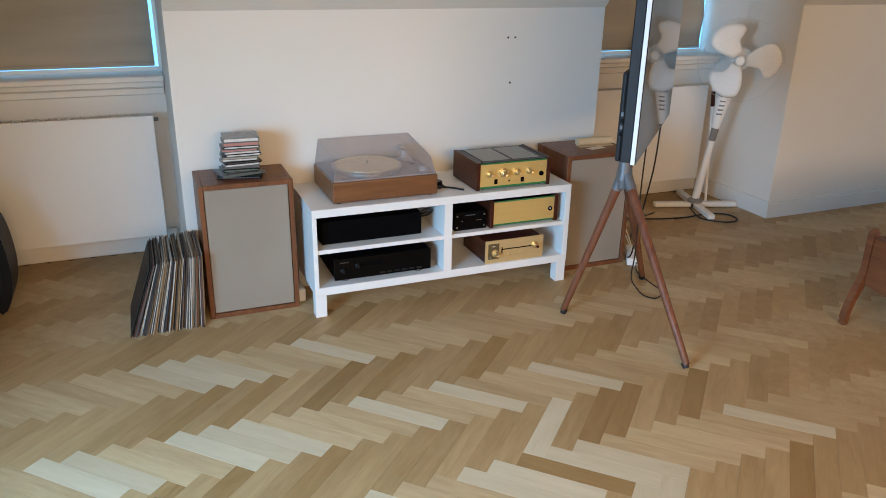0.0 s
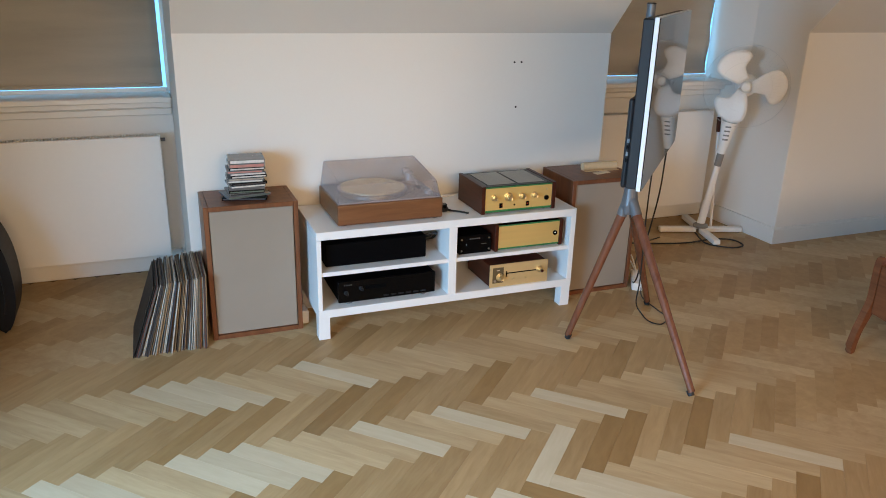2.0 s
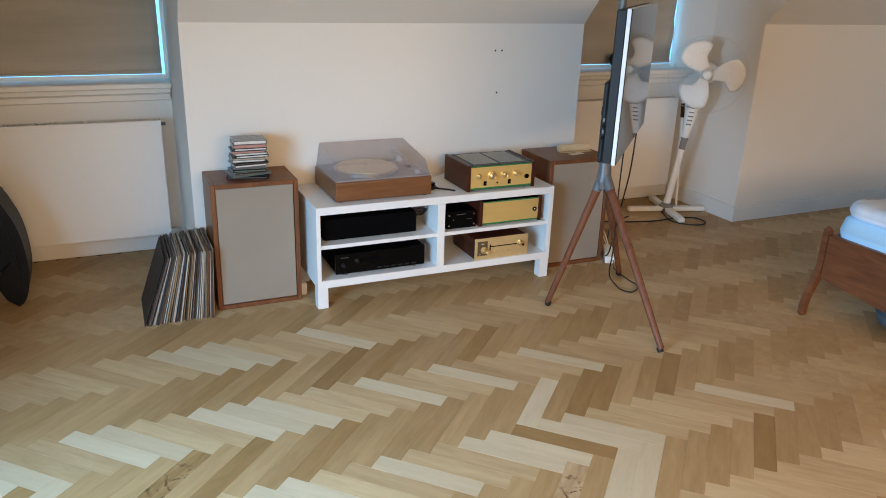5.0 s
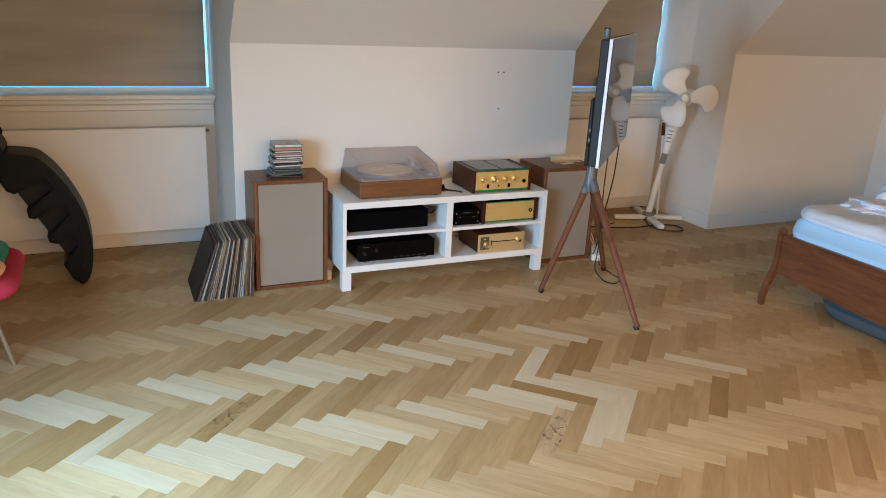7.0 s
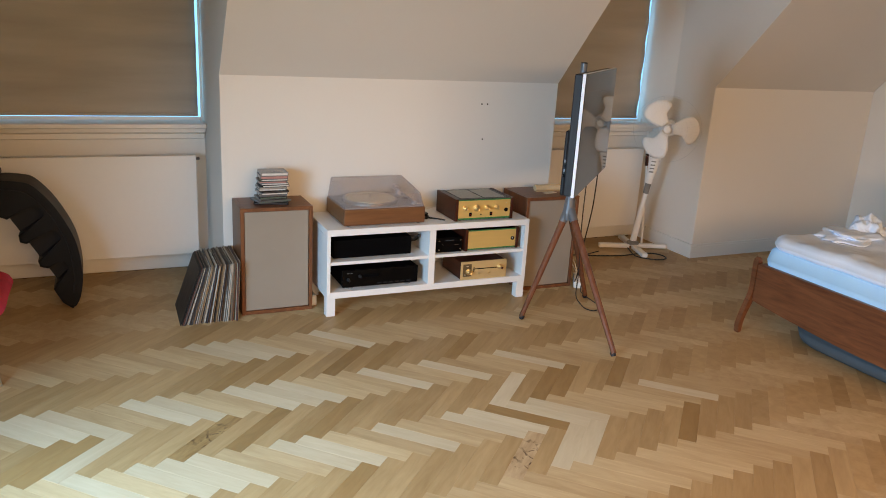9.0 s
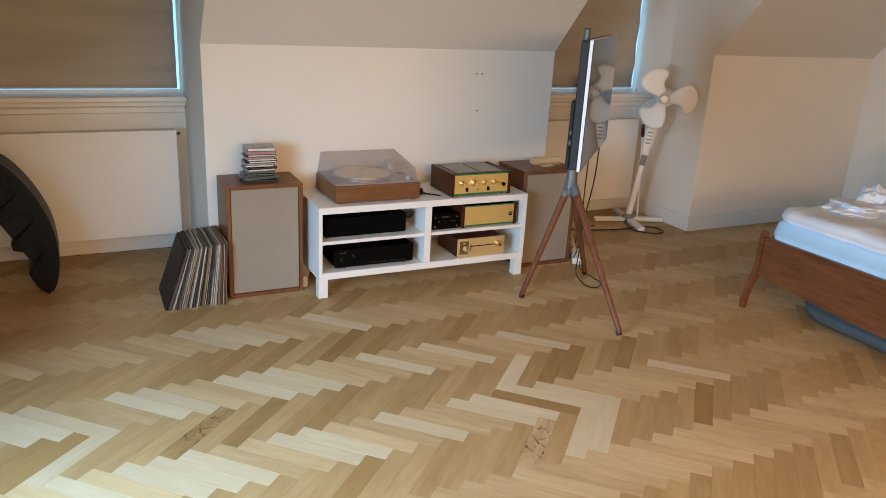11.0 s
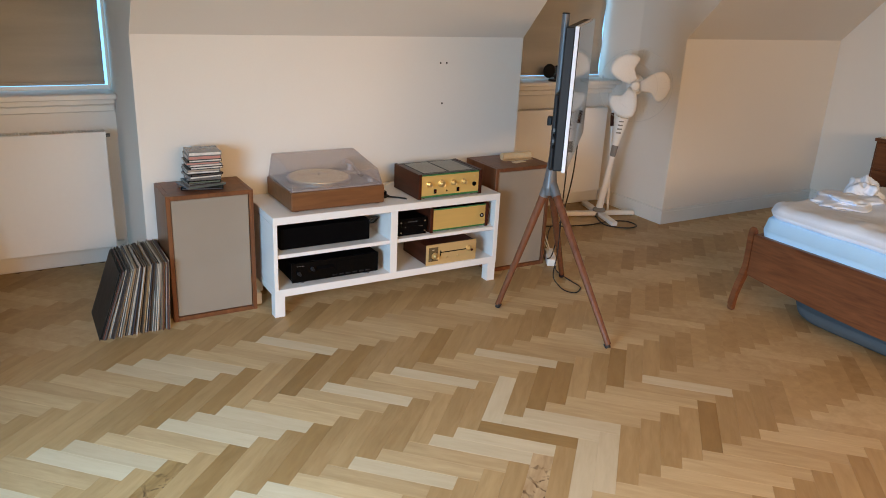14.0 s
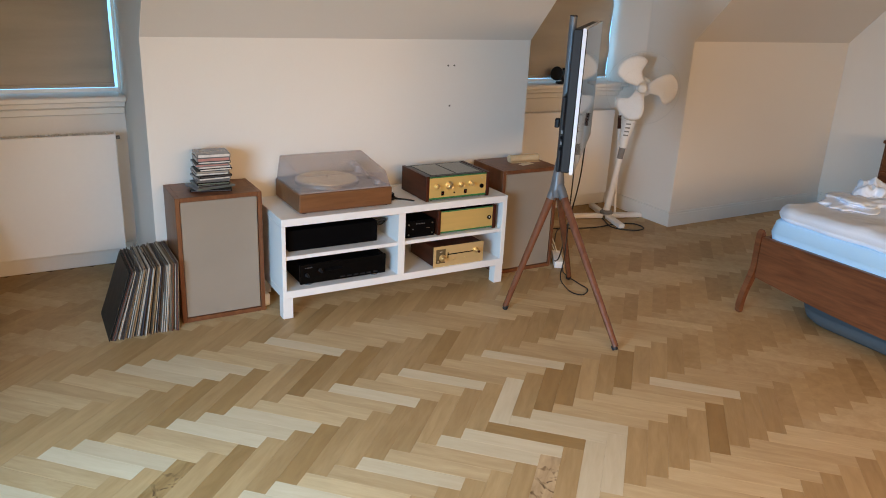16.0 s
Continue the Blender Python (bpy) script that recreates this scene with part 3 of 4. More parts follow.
def small_unit():
    a = thing("phono_stage", "small black box with four chrome screws beside the gold amplifier", "phono stage", at=(1.350, 2.935, 0.302))
    part("case", box(-0.078, 0.078, 0.004, 0.2, 0.0, 0.084, 0.002), BLACKM, a)
    part("front_panel", box(-0.078, 0.078, 0, 0.0038, 0.0, 0.085, 0.001), BLACKG, a)
    for x in (-0.066, 0.066):
        for z in (0.016, 0.068):
            part("screw", rod((x, -0.0002, z), (x, -0.003, z), 0.004, seg=10), STEEL, a)
    for k in range(6):
        part("maker_mark", box(-0.026 + k * 0.0085, -0.0212 + k * 0.0085, -0.0006, -0.0001, 0.0665, 0.0715), GREY, a)
    part("indicator", rod((-0.042, -0.0002, 0.044), (-0.042, -0.002, 0.044), 0.002, seg=8), BEZEL, a)
    part("dial_mark", box(0.03, 0.055, -0.0007, -0.0001, 0.042, 0.0435), STEEL, a)


small_unit()


def gold_amp_lower():
    a = thing("gold_amplifier", "power amplifier with plain gold front and rosewood sides", "amplifier", at=(1.618, 2.925, 0.302))
    part("case", box(-0.160, 0.150, 0.004, 0.25, 0.004, 0.122, 0.002), BLACKM, a)
    part("front_panel", box(-0.160, 0.150, 0, 0.0038, 0.0135, 0.1155, 0.001), GOLD, a, "plain gold anodised front")
    part("edge_strip", box(-0.160, 0.150, 0.0005, 0.0038, 0.1157, 0.121, 0.0005), GREEN, a)
    part("edge_strip", box(-0.160, 0.150, 0.0005, 0.0038, 0.006, 0.0133, 0.0005), GREEN, a)
    part("side_panel", box(-0.178, -0.1602, -0.004, 0.252, 0.0, 0.126, 0.0015), ROSE, a)
    part("side_panel", box(0.1502, 0.168, -0.004, 0.252, 0.0, 0.126, 0.0015), ROSE, a)
    part("power_button", rod((0.128, -0.0002, 0.062), (0.128, -0.004, 0.062), 0.011, seg=18), BLACKG, a)
    part("button_centre", rod((0.1265, -0.0042, 0.0635), (0.1265, -0.005, 0.0635), 0.0035, seg=10), BEZEL, a)


gold_amp_lower()


def tuner():
    a = thing("gold_tuner", "radio tuner with gold front, long dial and wooden case", "tuner", at=(1.563, 2.905, 0.136))
    part("case", box(-0.148, 0.140, 0.005, 0.25, 0.004, 0.106, 0.002), ROSE, a, "dark wooden case")
    part("front_panel", box(-0.148, 0.148, 0, 0.0048, 0.0, 0.109, 0.001), GOLDP, a, "pale gold front")
    part("meter_panel", box(-0.134, -0.080, -0.0012, -0.0002, 0.020, 0.094), BRONZE, a)
    knob(a, -0.099, 0.048, 0.016, -0.0014)
    part("meter_mark", rod((-0.122, -0.0014, 0.030), (-0.122, -0.003, 0.030), 0.006, seg=14), STEEL, a)
    part("meter_text", box(-0.114, -0.100, -0.002, -0.0014, 0.079, 0.083), PAPER, a)
    part("dial_slot", box(-0.068, 0.095, -0.0010, -0.0002, 0.0600, 0.0650), BLACKG, a)
    part("pointer", box(-0.068, -0.064, -0.0035, -0.0012, 0.046, 0.074), BLACKG, a)
    knob(a, 0.102, 0.066, 0.014, -0.0002)
    part("knob_centre", rod((0.106, -0.0225, 0.063), (0.106, -0.0265, 0.063), 0.007, seg=14), ROSE, a)
    for x in (-0.03, 0.035):
        part("switch", rod((x, -0.0002, 0.034), (x, -0.006, 0.034), 0.004, seg=10), KNOB, a)


tuner()


def gold_amp():
    a = thing("integrated_amplifier", "integrated amplifier with gold knobs, green edging and rosewood sides", "amplifier", at=(1.550, 2.926, 0.480))
    part("case", box(-0.165, 0.165, 0.004, 0.258, 0.006, 0.122, 0.001), BLACKM, a)
    part("front_panel", box(-0.165, 0.165, 0, 0.0038, 0.017, 0.1165, 0.001), GOLD, a, "gold anodised front")
    part("edge_strip", box(-0.165, 0.165, 0.0005, 0.0038, 0.1167, 0.1225, 0.0005), GREEN, a)
    part("edge_strip", box(-0.165, 0.165, 0.0005, 0.0038, 0.008, 0.0168, 0.0005), GREEN, a)
    for xa in (-0.183, 0.1652):
        part("side_panel", box(xa, xa + 0.018, -0.004, 0.262, 0.002, 0.127, 0.0015), ROSE, a)
    part("top_plate", box(-0.164, 0.164, 0.006, 0.257, 0.1222, 0.1245), TOPP, a)
    for xa, xb in ((-0.144, -0.004), (0.004, 0.144)):
        part("vent_opening", box(xa, xb, 0.028, 0.238, 0.1246, 0.1249), BLACKM, a)
    for xa, xb in ((-0.140, -0.006), (0.006, 0.140)):
        bm = bmesh.new()
        k = 0.03
        while k < 0.235:
            box(xa, xb, k, k + 0.0042, 0.1250, 0.1265, bm=bm)
            k += 0.0075
        part("vent_grille", bm, VENT, a)
    for x in (-0.15, 0.15):
        for y in (0.02, 0.24):
            part("screw", rod((x, y, 0.1247), (x, y, 0.1275), 0.004, seg=8), BLACKP, a)
    for x, r in ((-0.122, 0.012), (-0.052, 0.018), (0.015, 0.013), (0.075, 0.013)):
        knob(a, x, 0.074, r, -0.0002)
    part("power_button", rod((0.137, -0.0002, 0.057), (0.137, -0.006, 0.057), 0.011, seg=18), BLACKG, a)
    part("indicator", rod((0.137, -0.0002, 0.098), (0.137, -0.004, 0.098), 0.004, seg=10), KNOB, a)
    for x in (-0.088, 0.043):
        part("switch", box(x - 0.008, x + 0.008, -0.003, -0.0002, 0.026, 0.048, 0.001), BLACKG, a)
        part("switch_lamp", box(x - 0.0015, x + 0.0015, -0.0036, -0.0031, 0.036, 0.039), MIRR, a)
    part("socket", rod((-0.022, -0.0002, 0.036), (-0.022, -0.002, 0.036), 0.004, seg=12), BLACKG, a)
    for x in (-0.14, 0.14):
        for y in (0.03, 0.23):
            part("foot", rod((x, y, 0), (x, y, 0.0058), 0.012, seg=10), BLACKP, a)


gold_amp()


def turntable():
    a = thing("turntable", "record player on a brown veneered plinth under a smoked lid", "turntable", at=(0.961, 2.940, 0.480))
    w, d = 0.231, 0.345
    part("plinth", box(-w, w, 0, d, 0.004, 0.092, 0.007, seg=3), BEECH, a, "brown veneered plinth")
    for x in (-w + 0.03, w - 0.03):
        for y in (0.03, d - 0.03):
            part("foot", rod((x, y, 0), (x, y, 0.0038), 0.018, 0.02, seg=14), BLACKP, a)
    part("deck_plate", box(-w + 0.012, w - 0.012, 0.012, d - 0.012, 0.0922, 0.096, 0.001), DECK, a, "silver-grey deck plate")
    pl = part("platter", lathe([(0.149, 0.0962), (0.152, 0.100), (0.152, 0.112), (0.149, 0.116), (0.02, 0.116)], 48, centre=(-0.035, 0.165, 0)), STEEL, a, "polished metal platter", smooth=False)
    part("platter_mat", lathe([(0.140, 0.1162), (0.140, 0.1195), (0.004, 0.1195)], 48, centre=(-0.035, 0.165, 0)), PLATTER, pl, "tan platter mat")
    part("spindle", rod((-0.035, 0.165, 0.1197), (-0.035, 0.165, 0.134), 0.0035, seg=10), STEEL, pl)
    part("arm_base", lathe([(0.032, 0.0962), (0.032, 0.106), (0.02, 0.109), (0.017, 0.132), (0.02, 0.134), (0.02, 0.145)], 24, centre=(0.165, 0.255, 0)), ARM, a)
    part("tonearm", tube(smooth_line([(0.165, 0.29, 0.140), (0.165, 0.255, 0.140), (0.160, 0.17, 0.136), (0.145, 0.085, 0.128)]), 0.0045), STEEL, a)
    part("counterweight", rod((0.165, 0.285, 0.140), (0.165, 0.315, 0.140), 0.016, seg=18), ARM, a)
    part("headshell", box(0.134, 0.152, 0.065, 0.095, 0.1215, 0.130, 0.002), BLACKP, a)
    part("speed_knob", lathe([(0.016, 0.0962), (0.016, 0.112), (0.013, 0.115)], 20, centre=(0.185, 0.06, 0)), ARM, a)
    # lid: four walls and a top that falls a little towards the front
    bm = bmesh.new()
    x0, y0, y1 = w - 0.004, 0.004, d - 0.002
    lo = [bm.verts.new(p) for p in ((-x0, y0, 0.0925), (x0, y0, 0.0925), (x0, y1, 0.0925), (-x0, y1, 0.0925))]
    hi = [bm.verts.new(p) for p in ((-x0 + 0.014, y0 + 0.030, 0.166), (x0 - 0.014, y0 + 0.030, 0.166), (x0 - 0.014, y1 - 0.012, 0.206), (-x0 + 0.014, y1 - 0.012, 0.206))]
    bm.faces.new(hi)
    for k in range(4):
        bm.faces.new((lo[k], lo[(k + 1) % 4], hi[(k + 1) % 4], hi[k]))
    es = [e for e in bm.edges if all(v in hi for v in e.verts) or (e.verts[0] in hi) != (e.verts[1] in hi)]
    bmesh.ops.bevel(bm, geom=es, offset=0.008, segments=2, affect="EDGES", profile=0.5)
    lid = part("dust_lid", bm, lid_mat(), a, "smoked clear dust lid, closed")
    # thick moulded edges of the lid show as darker lines
    c = [(-x0 + 0.014, y0 + 0.030, 0.166), (x0 - 0.014, y0 + 0.030, 0.166), (x0 - 0.014, y1 - 0.012, 0.206), (-x0 + 0.014, y1 - 0.012, 0.206)]
    f = [(-x0, y0, 0.0945), (x0, y0, 0.0945), (x0, y1, 0.0945), (-x0, y1, 0.0945)]
    ins = lambda p: Vector(p) * 0.972 + Vector((0, d / 2, 0.13)) * 0.028
    for k in range(4):
        part("lid_edge", tube([ins(c[k]), ins(c[(k + 1) % 4])], 0.0009, 6), LIDE, lid)
        part("lid_edge", tube([ins(c[k]), ins(f[k])], 0.0010, 6), LIDE, lid)
        part("lid_rim", tube([ins(f[k]), ins(f[(k + 1) % 4])], 0.0028, 6), LIDE, lid)
    so = lid.modifiers.new("thick", "SOLIDIFY")
    so.thickness = 0.0025
    lid.visible_shadow = False
    for x in (-0.13, 0.13):
        part("hinge", box(x - 0.015, x + 0.015, d - 0.001, d + 0.008, 0.06, 0.10, 0.002), BLACKP, a)


turntable()

puck = thing("record_weight", "small black record weight on the bench top", "record weight", at=(1.228, 3.045, 0.480))
part("base_disc", lathe([(0.028, 0.0), (0.030, 0.003), (0.030, 0.013), (0.026, 0.016)], 24), BLACKP, puck)
part("upper_disc", lathe([(0.024, 0.0162), (0.025, 0.018), (0.025, 0.028), (0.021, 0.031)], 24), BLACKG, puck)
pen = thing("stylus_brush", "thin black brush lying on the bench top", "brush", at=(1.262, 3.02, 0.4845))
part("stem", tube(smooth_line([(0, 0, 0), (0.03, -0.03, 0.001), (0.06, -0.062, 0)]), 0.0042), CABLE, pen)
part("tip", tube(smooth_line([(-0.012, 0.012, 0.002), (-0.006, 0.006, 0.001), (-0.0005, 0.0005, 0)]), 0.0055), BLACKP, pen)
ac = mesh_ob("signal_cable", tube(smooth_line([(1.20, 3.24, 0.484), (1.28, 3.262, 0.4845), (1.35, 3.245, 0.4845), (1.42, 3.225, 0.52), (1.44, 3.203, 0.53)]), 0.003), CABLEW)
tagged(ac, "thin pale signal cable between turntable and amplifier", "cable")


# ---------------- records and discs ----------------
def record_sleeves():
    rng = random.Random(4)
    x, n = -0.105, 0
    cols = [0, 5, 4, 1, 2, 5, 0, 3, 8, 1, 4, 9, 6, 5, 2, 7, 0, 3]
    while x < 0.185:
        th = rng.uniform(0.0024, 0.0046)
        f = (x + 0.105) / 0.29
        lean = 17.0 * (1 - f) ** 1.1 + 3.0 + rng.uniform(-0.7, 0.7)
        hh = 0.312 + rng.uniform(-0.005, 0.003)
        ob = mesh_ob("record_sleeve", box(0, th, 0, 0.312, 0, hh, 0.0006), COVERS[cols[rng.randrange(len(cols))] if n > 2 else 0])
        ob.matrix_world = pose(x, 2.985 + rng.uniform(-0.010, 0.014) + 0.005 * math.sin(n), 0.0004, 0, lean, rng.uniform(-0.8, 0.8))
        tagged(ob, "worn cardboard record sleeve in a leaning row on the floor", "record", "records leaning against the loudspeaker")
        x += th * 1.18 + 0.0004
        n += 1


record_sleeves()


def disc_cases():
    rng = random.Random(7)
    z = 0.5803
    tones = [4, 12, 0, 12, 9, 11, 4, 11, 1, 11, 11, 10, 11, 10, 11, 9]
    for k in range(15):
        h = 0.0104 if k not in (13, 14) else 0.016
        wide = 0.142 if k > 1 else 0.178
        c = thing("cd_case", "clear plastic disc case in a pile on the loudspeaker", "disc case", "pile of disc cases", at=(0.393 + rng.uniform(-0.008, 0.008) + (0.006 if k < 4 else 0.008), 3.165 + rng.uniform(-0.006, 0.006), z), turn=rng.uniform(-5, 5) + (14 if k == 1 else 9 if k == 2 else -15 if k == 0 else 0))
        part("case", box(-wide / 2, wide / 2, -0.0625, 0.0625, 0, h - 0.0004, 0.0008), CLEARP if k % 3 else BLACKG, c)
        part("inlay", box(-wide / 2 + 0.004, wide / 2 - 0.004, -0.0632, -0.0627, 0.0022, h - 0.0026), COVERS[tones[k]], c)
        z += h


disc_cases()

roll = thing("paper_roll", "beige rolled-up paper lying on the loudspeaker", "paper roll", at=(2.115, 3.17, 0.5803), turn=-2)
part("roll", rod((-0.095, 0, 0.0195), (0.095, 0, 0.0195), 0.019, seg=20), KRAFT, roll)
part("loose_edge", box(-0.094, 0.094, -0.034, -0.004, 0.0, 0.002), KRAFT, roll)
note = mesh_ob("note", box(-0.045, 0.045, -0.018, 0.018, 0, 0.0015), PAPER)
note.matrix_world = pose(2.088, 3.105, 0.5803, 0, 0, 14)
tagged(note, "small pale paper note on the loudspeaker", "note")


# ---------------- screen on its tripod ----------------
def screen_stand():
    s = thing("screen_stand", "tripod floor stand with reddish wooden legs and grey post", "stand", at=(1.812, 2.475, 0))
    apex = Vector((0, 0, 0.66))
    for fx, fy in ((1.646, 2.584), (1.845, 2.005), (2.203, 2.783)):
        foot = Vector((fx - 1.812, fy - 2.475, 0.0))
        way = (foot - apex).normalized()
        top = apex + way * 0.075
        lg = part("leg", rod(foot + Vector((0, 0, 0.013)) - way * 0.002, top, 0.0135, 0.019, 20), LEGW, s, smooth=False)
        part("rubber_foot", rod(foot, foot - way * 0.022, 0.0125, 0.0145, 16), BLACKP, lg)
        part("socket", rod(apex + way * 0.005, apex + way * 0.09, 0.022, 0.0215, 20), GREY, s)
    part("hub", lathe([(0.030, 0.585), (0.034, 0.62), (0.028, 0.67), (0.022, 0.72), (0.018, 0.76)], 24), GREY, s)
    part("post", rod((0, 0, 0.755), (0, 0, 1.385), 0.0165, seg=20), GREY, s)
    part("post_cap", lathe([(0.0168, 1.3852), (0.0168, 1.389), (0.012, 1.391)], 20), BLACKP, s)
    back = Vector((-0.7155, 0.6986, 0))
    for z in (0.93, 1.12):
        c = -back * 0.02
        bm = box(-0.03, 0.03, -0.012, 0.012, z - 0.03, z + 0.03, 0.003)
        bm.transform(Matrix.Translation(c) @ pose(0, 0, 0, 0, 0, 45.7))
        part("clamp", bm, BLACKP, s)
    bm = box(-0.018, 0.018, 0.0165, 0.038, 0.905, 0.945, 0.004)
    bm.transform(pose(0, 0, 0, 0, 0, 45.7))
    part("clamp_knob", bm, BLACKP, s)


screen_stand()


def television():
    t = thing("television", "flat television with white rim and black back on the stand", "television", at=(1.862, 2.426, 0.802), turn=45.9)
    w, h = 0.480, 0.556
    part("back_cover", box(-w + 0.004, w - 0.004, -0.012, 0.024, 0.004, h - 0.004, 0.004), BLACKP, t)
    part("electronics_box", box(-w + 0.02, w - 0.02, 0.0242, 0.044, 0.0, 0.30, 0.008, seg=2), BLACKP, t)
    for nm, b in (("rim", (-w, -w + 0.010, 0.0, h)), ("rim", (w - 0.010, w, 0.0, h)), ("rim", (-w + 0.0101, w - 0.0101, h - 0.010, h)), ("rim", (-w + 0.0101, w - 0.0101, 0.0, 0.010))):
        part(nm, box(b[0], b[1], -0.0265, -0.0122, b[2], b[3], 0.001), RIM, t, "thin silver-white rim")
    part("panel", box(-w + 0.0012, w - 0.0012, -0.0295, -0.0267, 0.0012, h - 0.0012), SCREEN, t, "dark glossy screen, switched off")
    for k in range(4):
        part("port", box(-w + 0.0185, -w + 0.0198, 0.028, 0.036, 0.09 + k * 0.022, 0.103 + k * 0.022), GREY if k % 2 else BLACKG, t)
    part("wall_mount_plate", box(-0.06, 0.06, 0.0442, 0.050, 0.05, 0.36, 0.002), BLACKM, t)


television()
tvc = mesh_ob("power_cable", tube(smooth_line([(2.06, 2.60, 0.80), (2.065, 2.62, 0.60), (2.09, 2.70, 0.36), (2.16, 2.83, 0.12), (2.30, 3.05, 0.012), (2.50, 3.30, 0.006), (2.70, 3.52, 0.006), (2.88, 3.60, 0.006)]), 0.0035), CABLE)
tagged(tvc, "thin black power cable hanging from the television", "cable", "black cables")
tvd = mesh_ob("power_cable", tube(smooth_line([(1.90, 2.47, 0.80), (1.92, 2.50, 0.55), (2.02, 2.62, 0.22), (2.09, 2.72, 0.05), (2.10, 2.68, 0.006), (2.085, 2.60, 0.006), (2.12, 2.56, 0.006), (2.19, 2.61, 0.006), (2.20, 2.70, 0.006), (2.215, 2.84, 0.01), (2.27, 2.93, 0.02)]), 0.0031), CABLE)
tagged(tvd, "thin black power cable looped on the floor", "cable", "black cables")

strip = thing("power_strip", "white power strip lying on the floor beside the loudspeaker", "power strip", at=(2.305, 3.02, 0), turn=58)
part("body", box(-0.10, 0.10, -0.027, 0.027, 0, 0.042, 0.006, seg=2), FANW, strip)
for k in range(3):
    part("socket", rod((-0.06 + k * 0.055, 0, 0.0422), (-0.06 + k * 0.055, 0, 0.0432), 0.019, seg=18), BEZEL, strip)
for k, pts in enumerate((((2.36, 3.11, 0.03), (2.34, 3.16, 0.09), (2.28, 3.20, 0.10), (2.245, 3.235, 0.08)), ((2.33, 3.06, 0.05), (2.32, 3.12, 0.13), (2.27, 3.18, 0.15), (2.243, 3.24, 0.14)))):
    tagged(mesh_ob("speaker_cable", tube(smooth_line(pts), 0.0035), CABLEW), "thin pale cable behind the loudspeaker", "cable", "pale cables")
bc = thing("plug_adapter", "small white plug box beside the bench foot", "adapter", at=(0.607, 3.13, 0))
part("body", box(-0.018, 0.018, -0.05, 0.05, 0, 0.06, 0.005), FANW, bc)


# ---------------- pedestal fan ----------------
def pedestal_fan():
    f = thing("pedestal_fan", "white pedestal fan with three broad blades, standing still", "fan", at=(3.198, 3.622, 0))
    for k in range(4):
        bm = box(0.03, 0.262, -0.022, 0.022, 0.006, 0.036, 0.006, seg=2)
        bm.transform(pose(0, 0, 0, 0, 0, -17.5 + 90 * k))
        part("base_arm", bm, FANW, f)
        e = Vector((0.245 * math.cos(radians(-17.5 + 90 * k)), 0.245 * math.sin(radians(-17.5 + 90 * k)), 0))
        part("foot", rod(e, e + Vector((0, 0, 0.0058)), 0.012, seg=10), FANG, f)
    part("hub_cover", lathe([(0.045, 0.0365), (0.045, 0.05), (0.028, 0.062)], 20), FANG, f)
    top = Vector((0.052, -0.062, 0.70))
    col = lambda s: Vector((0.0, 0.0, 0.06)).lerp(top, s)
    part("lower_column", rod(col(0), col(0.60), 0.024, 0.017, 20), FANW, f)
    part("collar", rod(col(0.58), col(0.70), 0.020, 0.022, 20), FANG, f)
    part("control_head", rod(col(0.70), col(1.0), 0.023, 0.042, 20), FANW, f)
    way = Vector((-0.700, -0.714, 0.0))
    side = Vector((0.714, -0.700, 0))
    hub = Vector((0.068, -0.128, 0.912))
    for k in range(4):
        p = col(0.84 + 0.04 * k) + way * 0.036
        bm = box(-0.016, 0.016, -0.004, 0.004, -0.004, 0.004)
        bm.transform(Matrix.Translation(p) @ Matrix((side, -way, Vector((0, 0, 1)))).transposed().to_4x4())
        part("speed_button", bm, FANG, f)
    neck = hub - way * 0.13
    part("neck", tube(smooth_line([col(1.0) - Vector((0, 0, 0.02)), col(1.0).lerp(neck, 0.6), neck]), 0.028, 14), FANW, f)
    bm = lathe([(0.02, -0.10), (0.05, -0.09), (0.062, -0.05), (0.062, 0.03), (0.045, 0.05)], 28)
    spin = Matrix((side, Vector((0, 0, 1)), way)).transposed().to_4x4()
    bm.transform(Matrix.Translation(hub - way * 0.10) @ spin)
    part("motor_housing", bm, FANW, f)
    bm = lathe([(0.028, -0.03), (0.030, 0.012), (0.022, 0.022), (0.004, 0.025)], 24)
    bm.transform(Matrix.Translation(hub) @ spin)
    part("hub_cap", bm, FANW, f, smooth=False)
    # blades: narrow at the hub, broad and rounded outside, with a pitch
    shape = smooth_line([(0.026, 0.024, 0), (0.066, 0.058, 0), (0.115, 0.085, 0), (0.160, 0.088, 0), (0.194, 0.050, 0), (0.202, 0.0, 0), (0.188, -0.050, 0), (0.160, -0.085, 0), (0.132, -0.092, 0), (0.116, -0.076, 0), (0.095, -0.042, 0), (0.062, -0.033, 0), (0.028, -0.030, 0)], 5)
    shape = [p * 1.08 for p in shape]
    mid = Vector((0.135, 0.002, 0))
    for ang in (122, 2, 242):
        bm = bmesh.new()
        rings = []
        for q_ in (1.0, 0.8, 0.55, 0.28, 0.05):
            row = []
            for p in shape:
                q = mid.lerp(p, q_)
                row.append(bm.verts.new((q.x, q.y, 0.24 * q.y + 0.007 * (1 - q_ * q_))))
            rings.append(row)
        n = len(shape)
        for ra, rb in zip(rings, rings[1:]):
            for k in range(n):
                bm.faces.new((ra[k], ra[(k + 1) % n], rb[(k + 1) % n], rb[k]))
        bm.faces.new(rings[-1])
        bm.transform(Matrix.Translation(hub) @ spin @ pose(0, 0, -0.008, 0, 0, ang))
        b = part("blade", bm, FANW, f, smooth=True)
        b.modifiers.new("thick", "SOLIDIFY").thickness = 0.0022
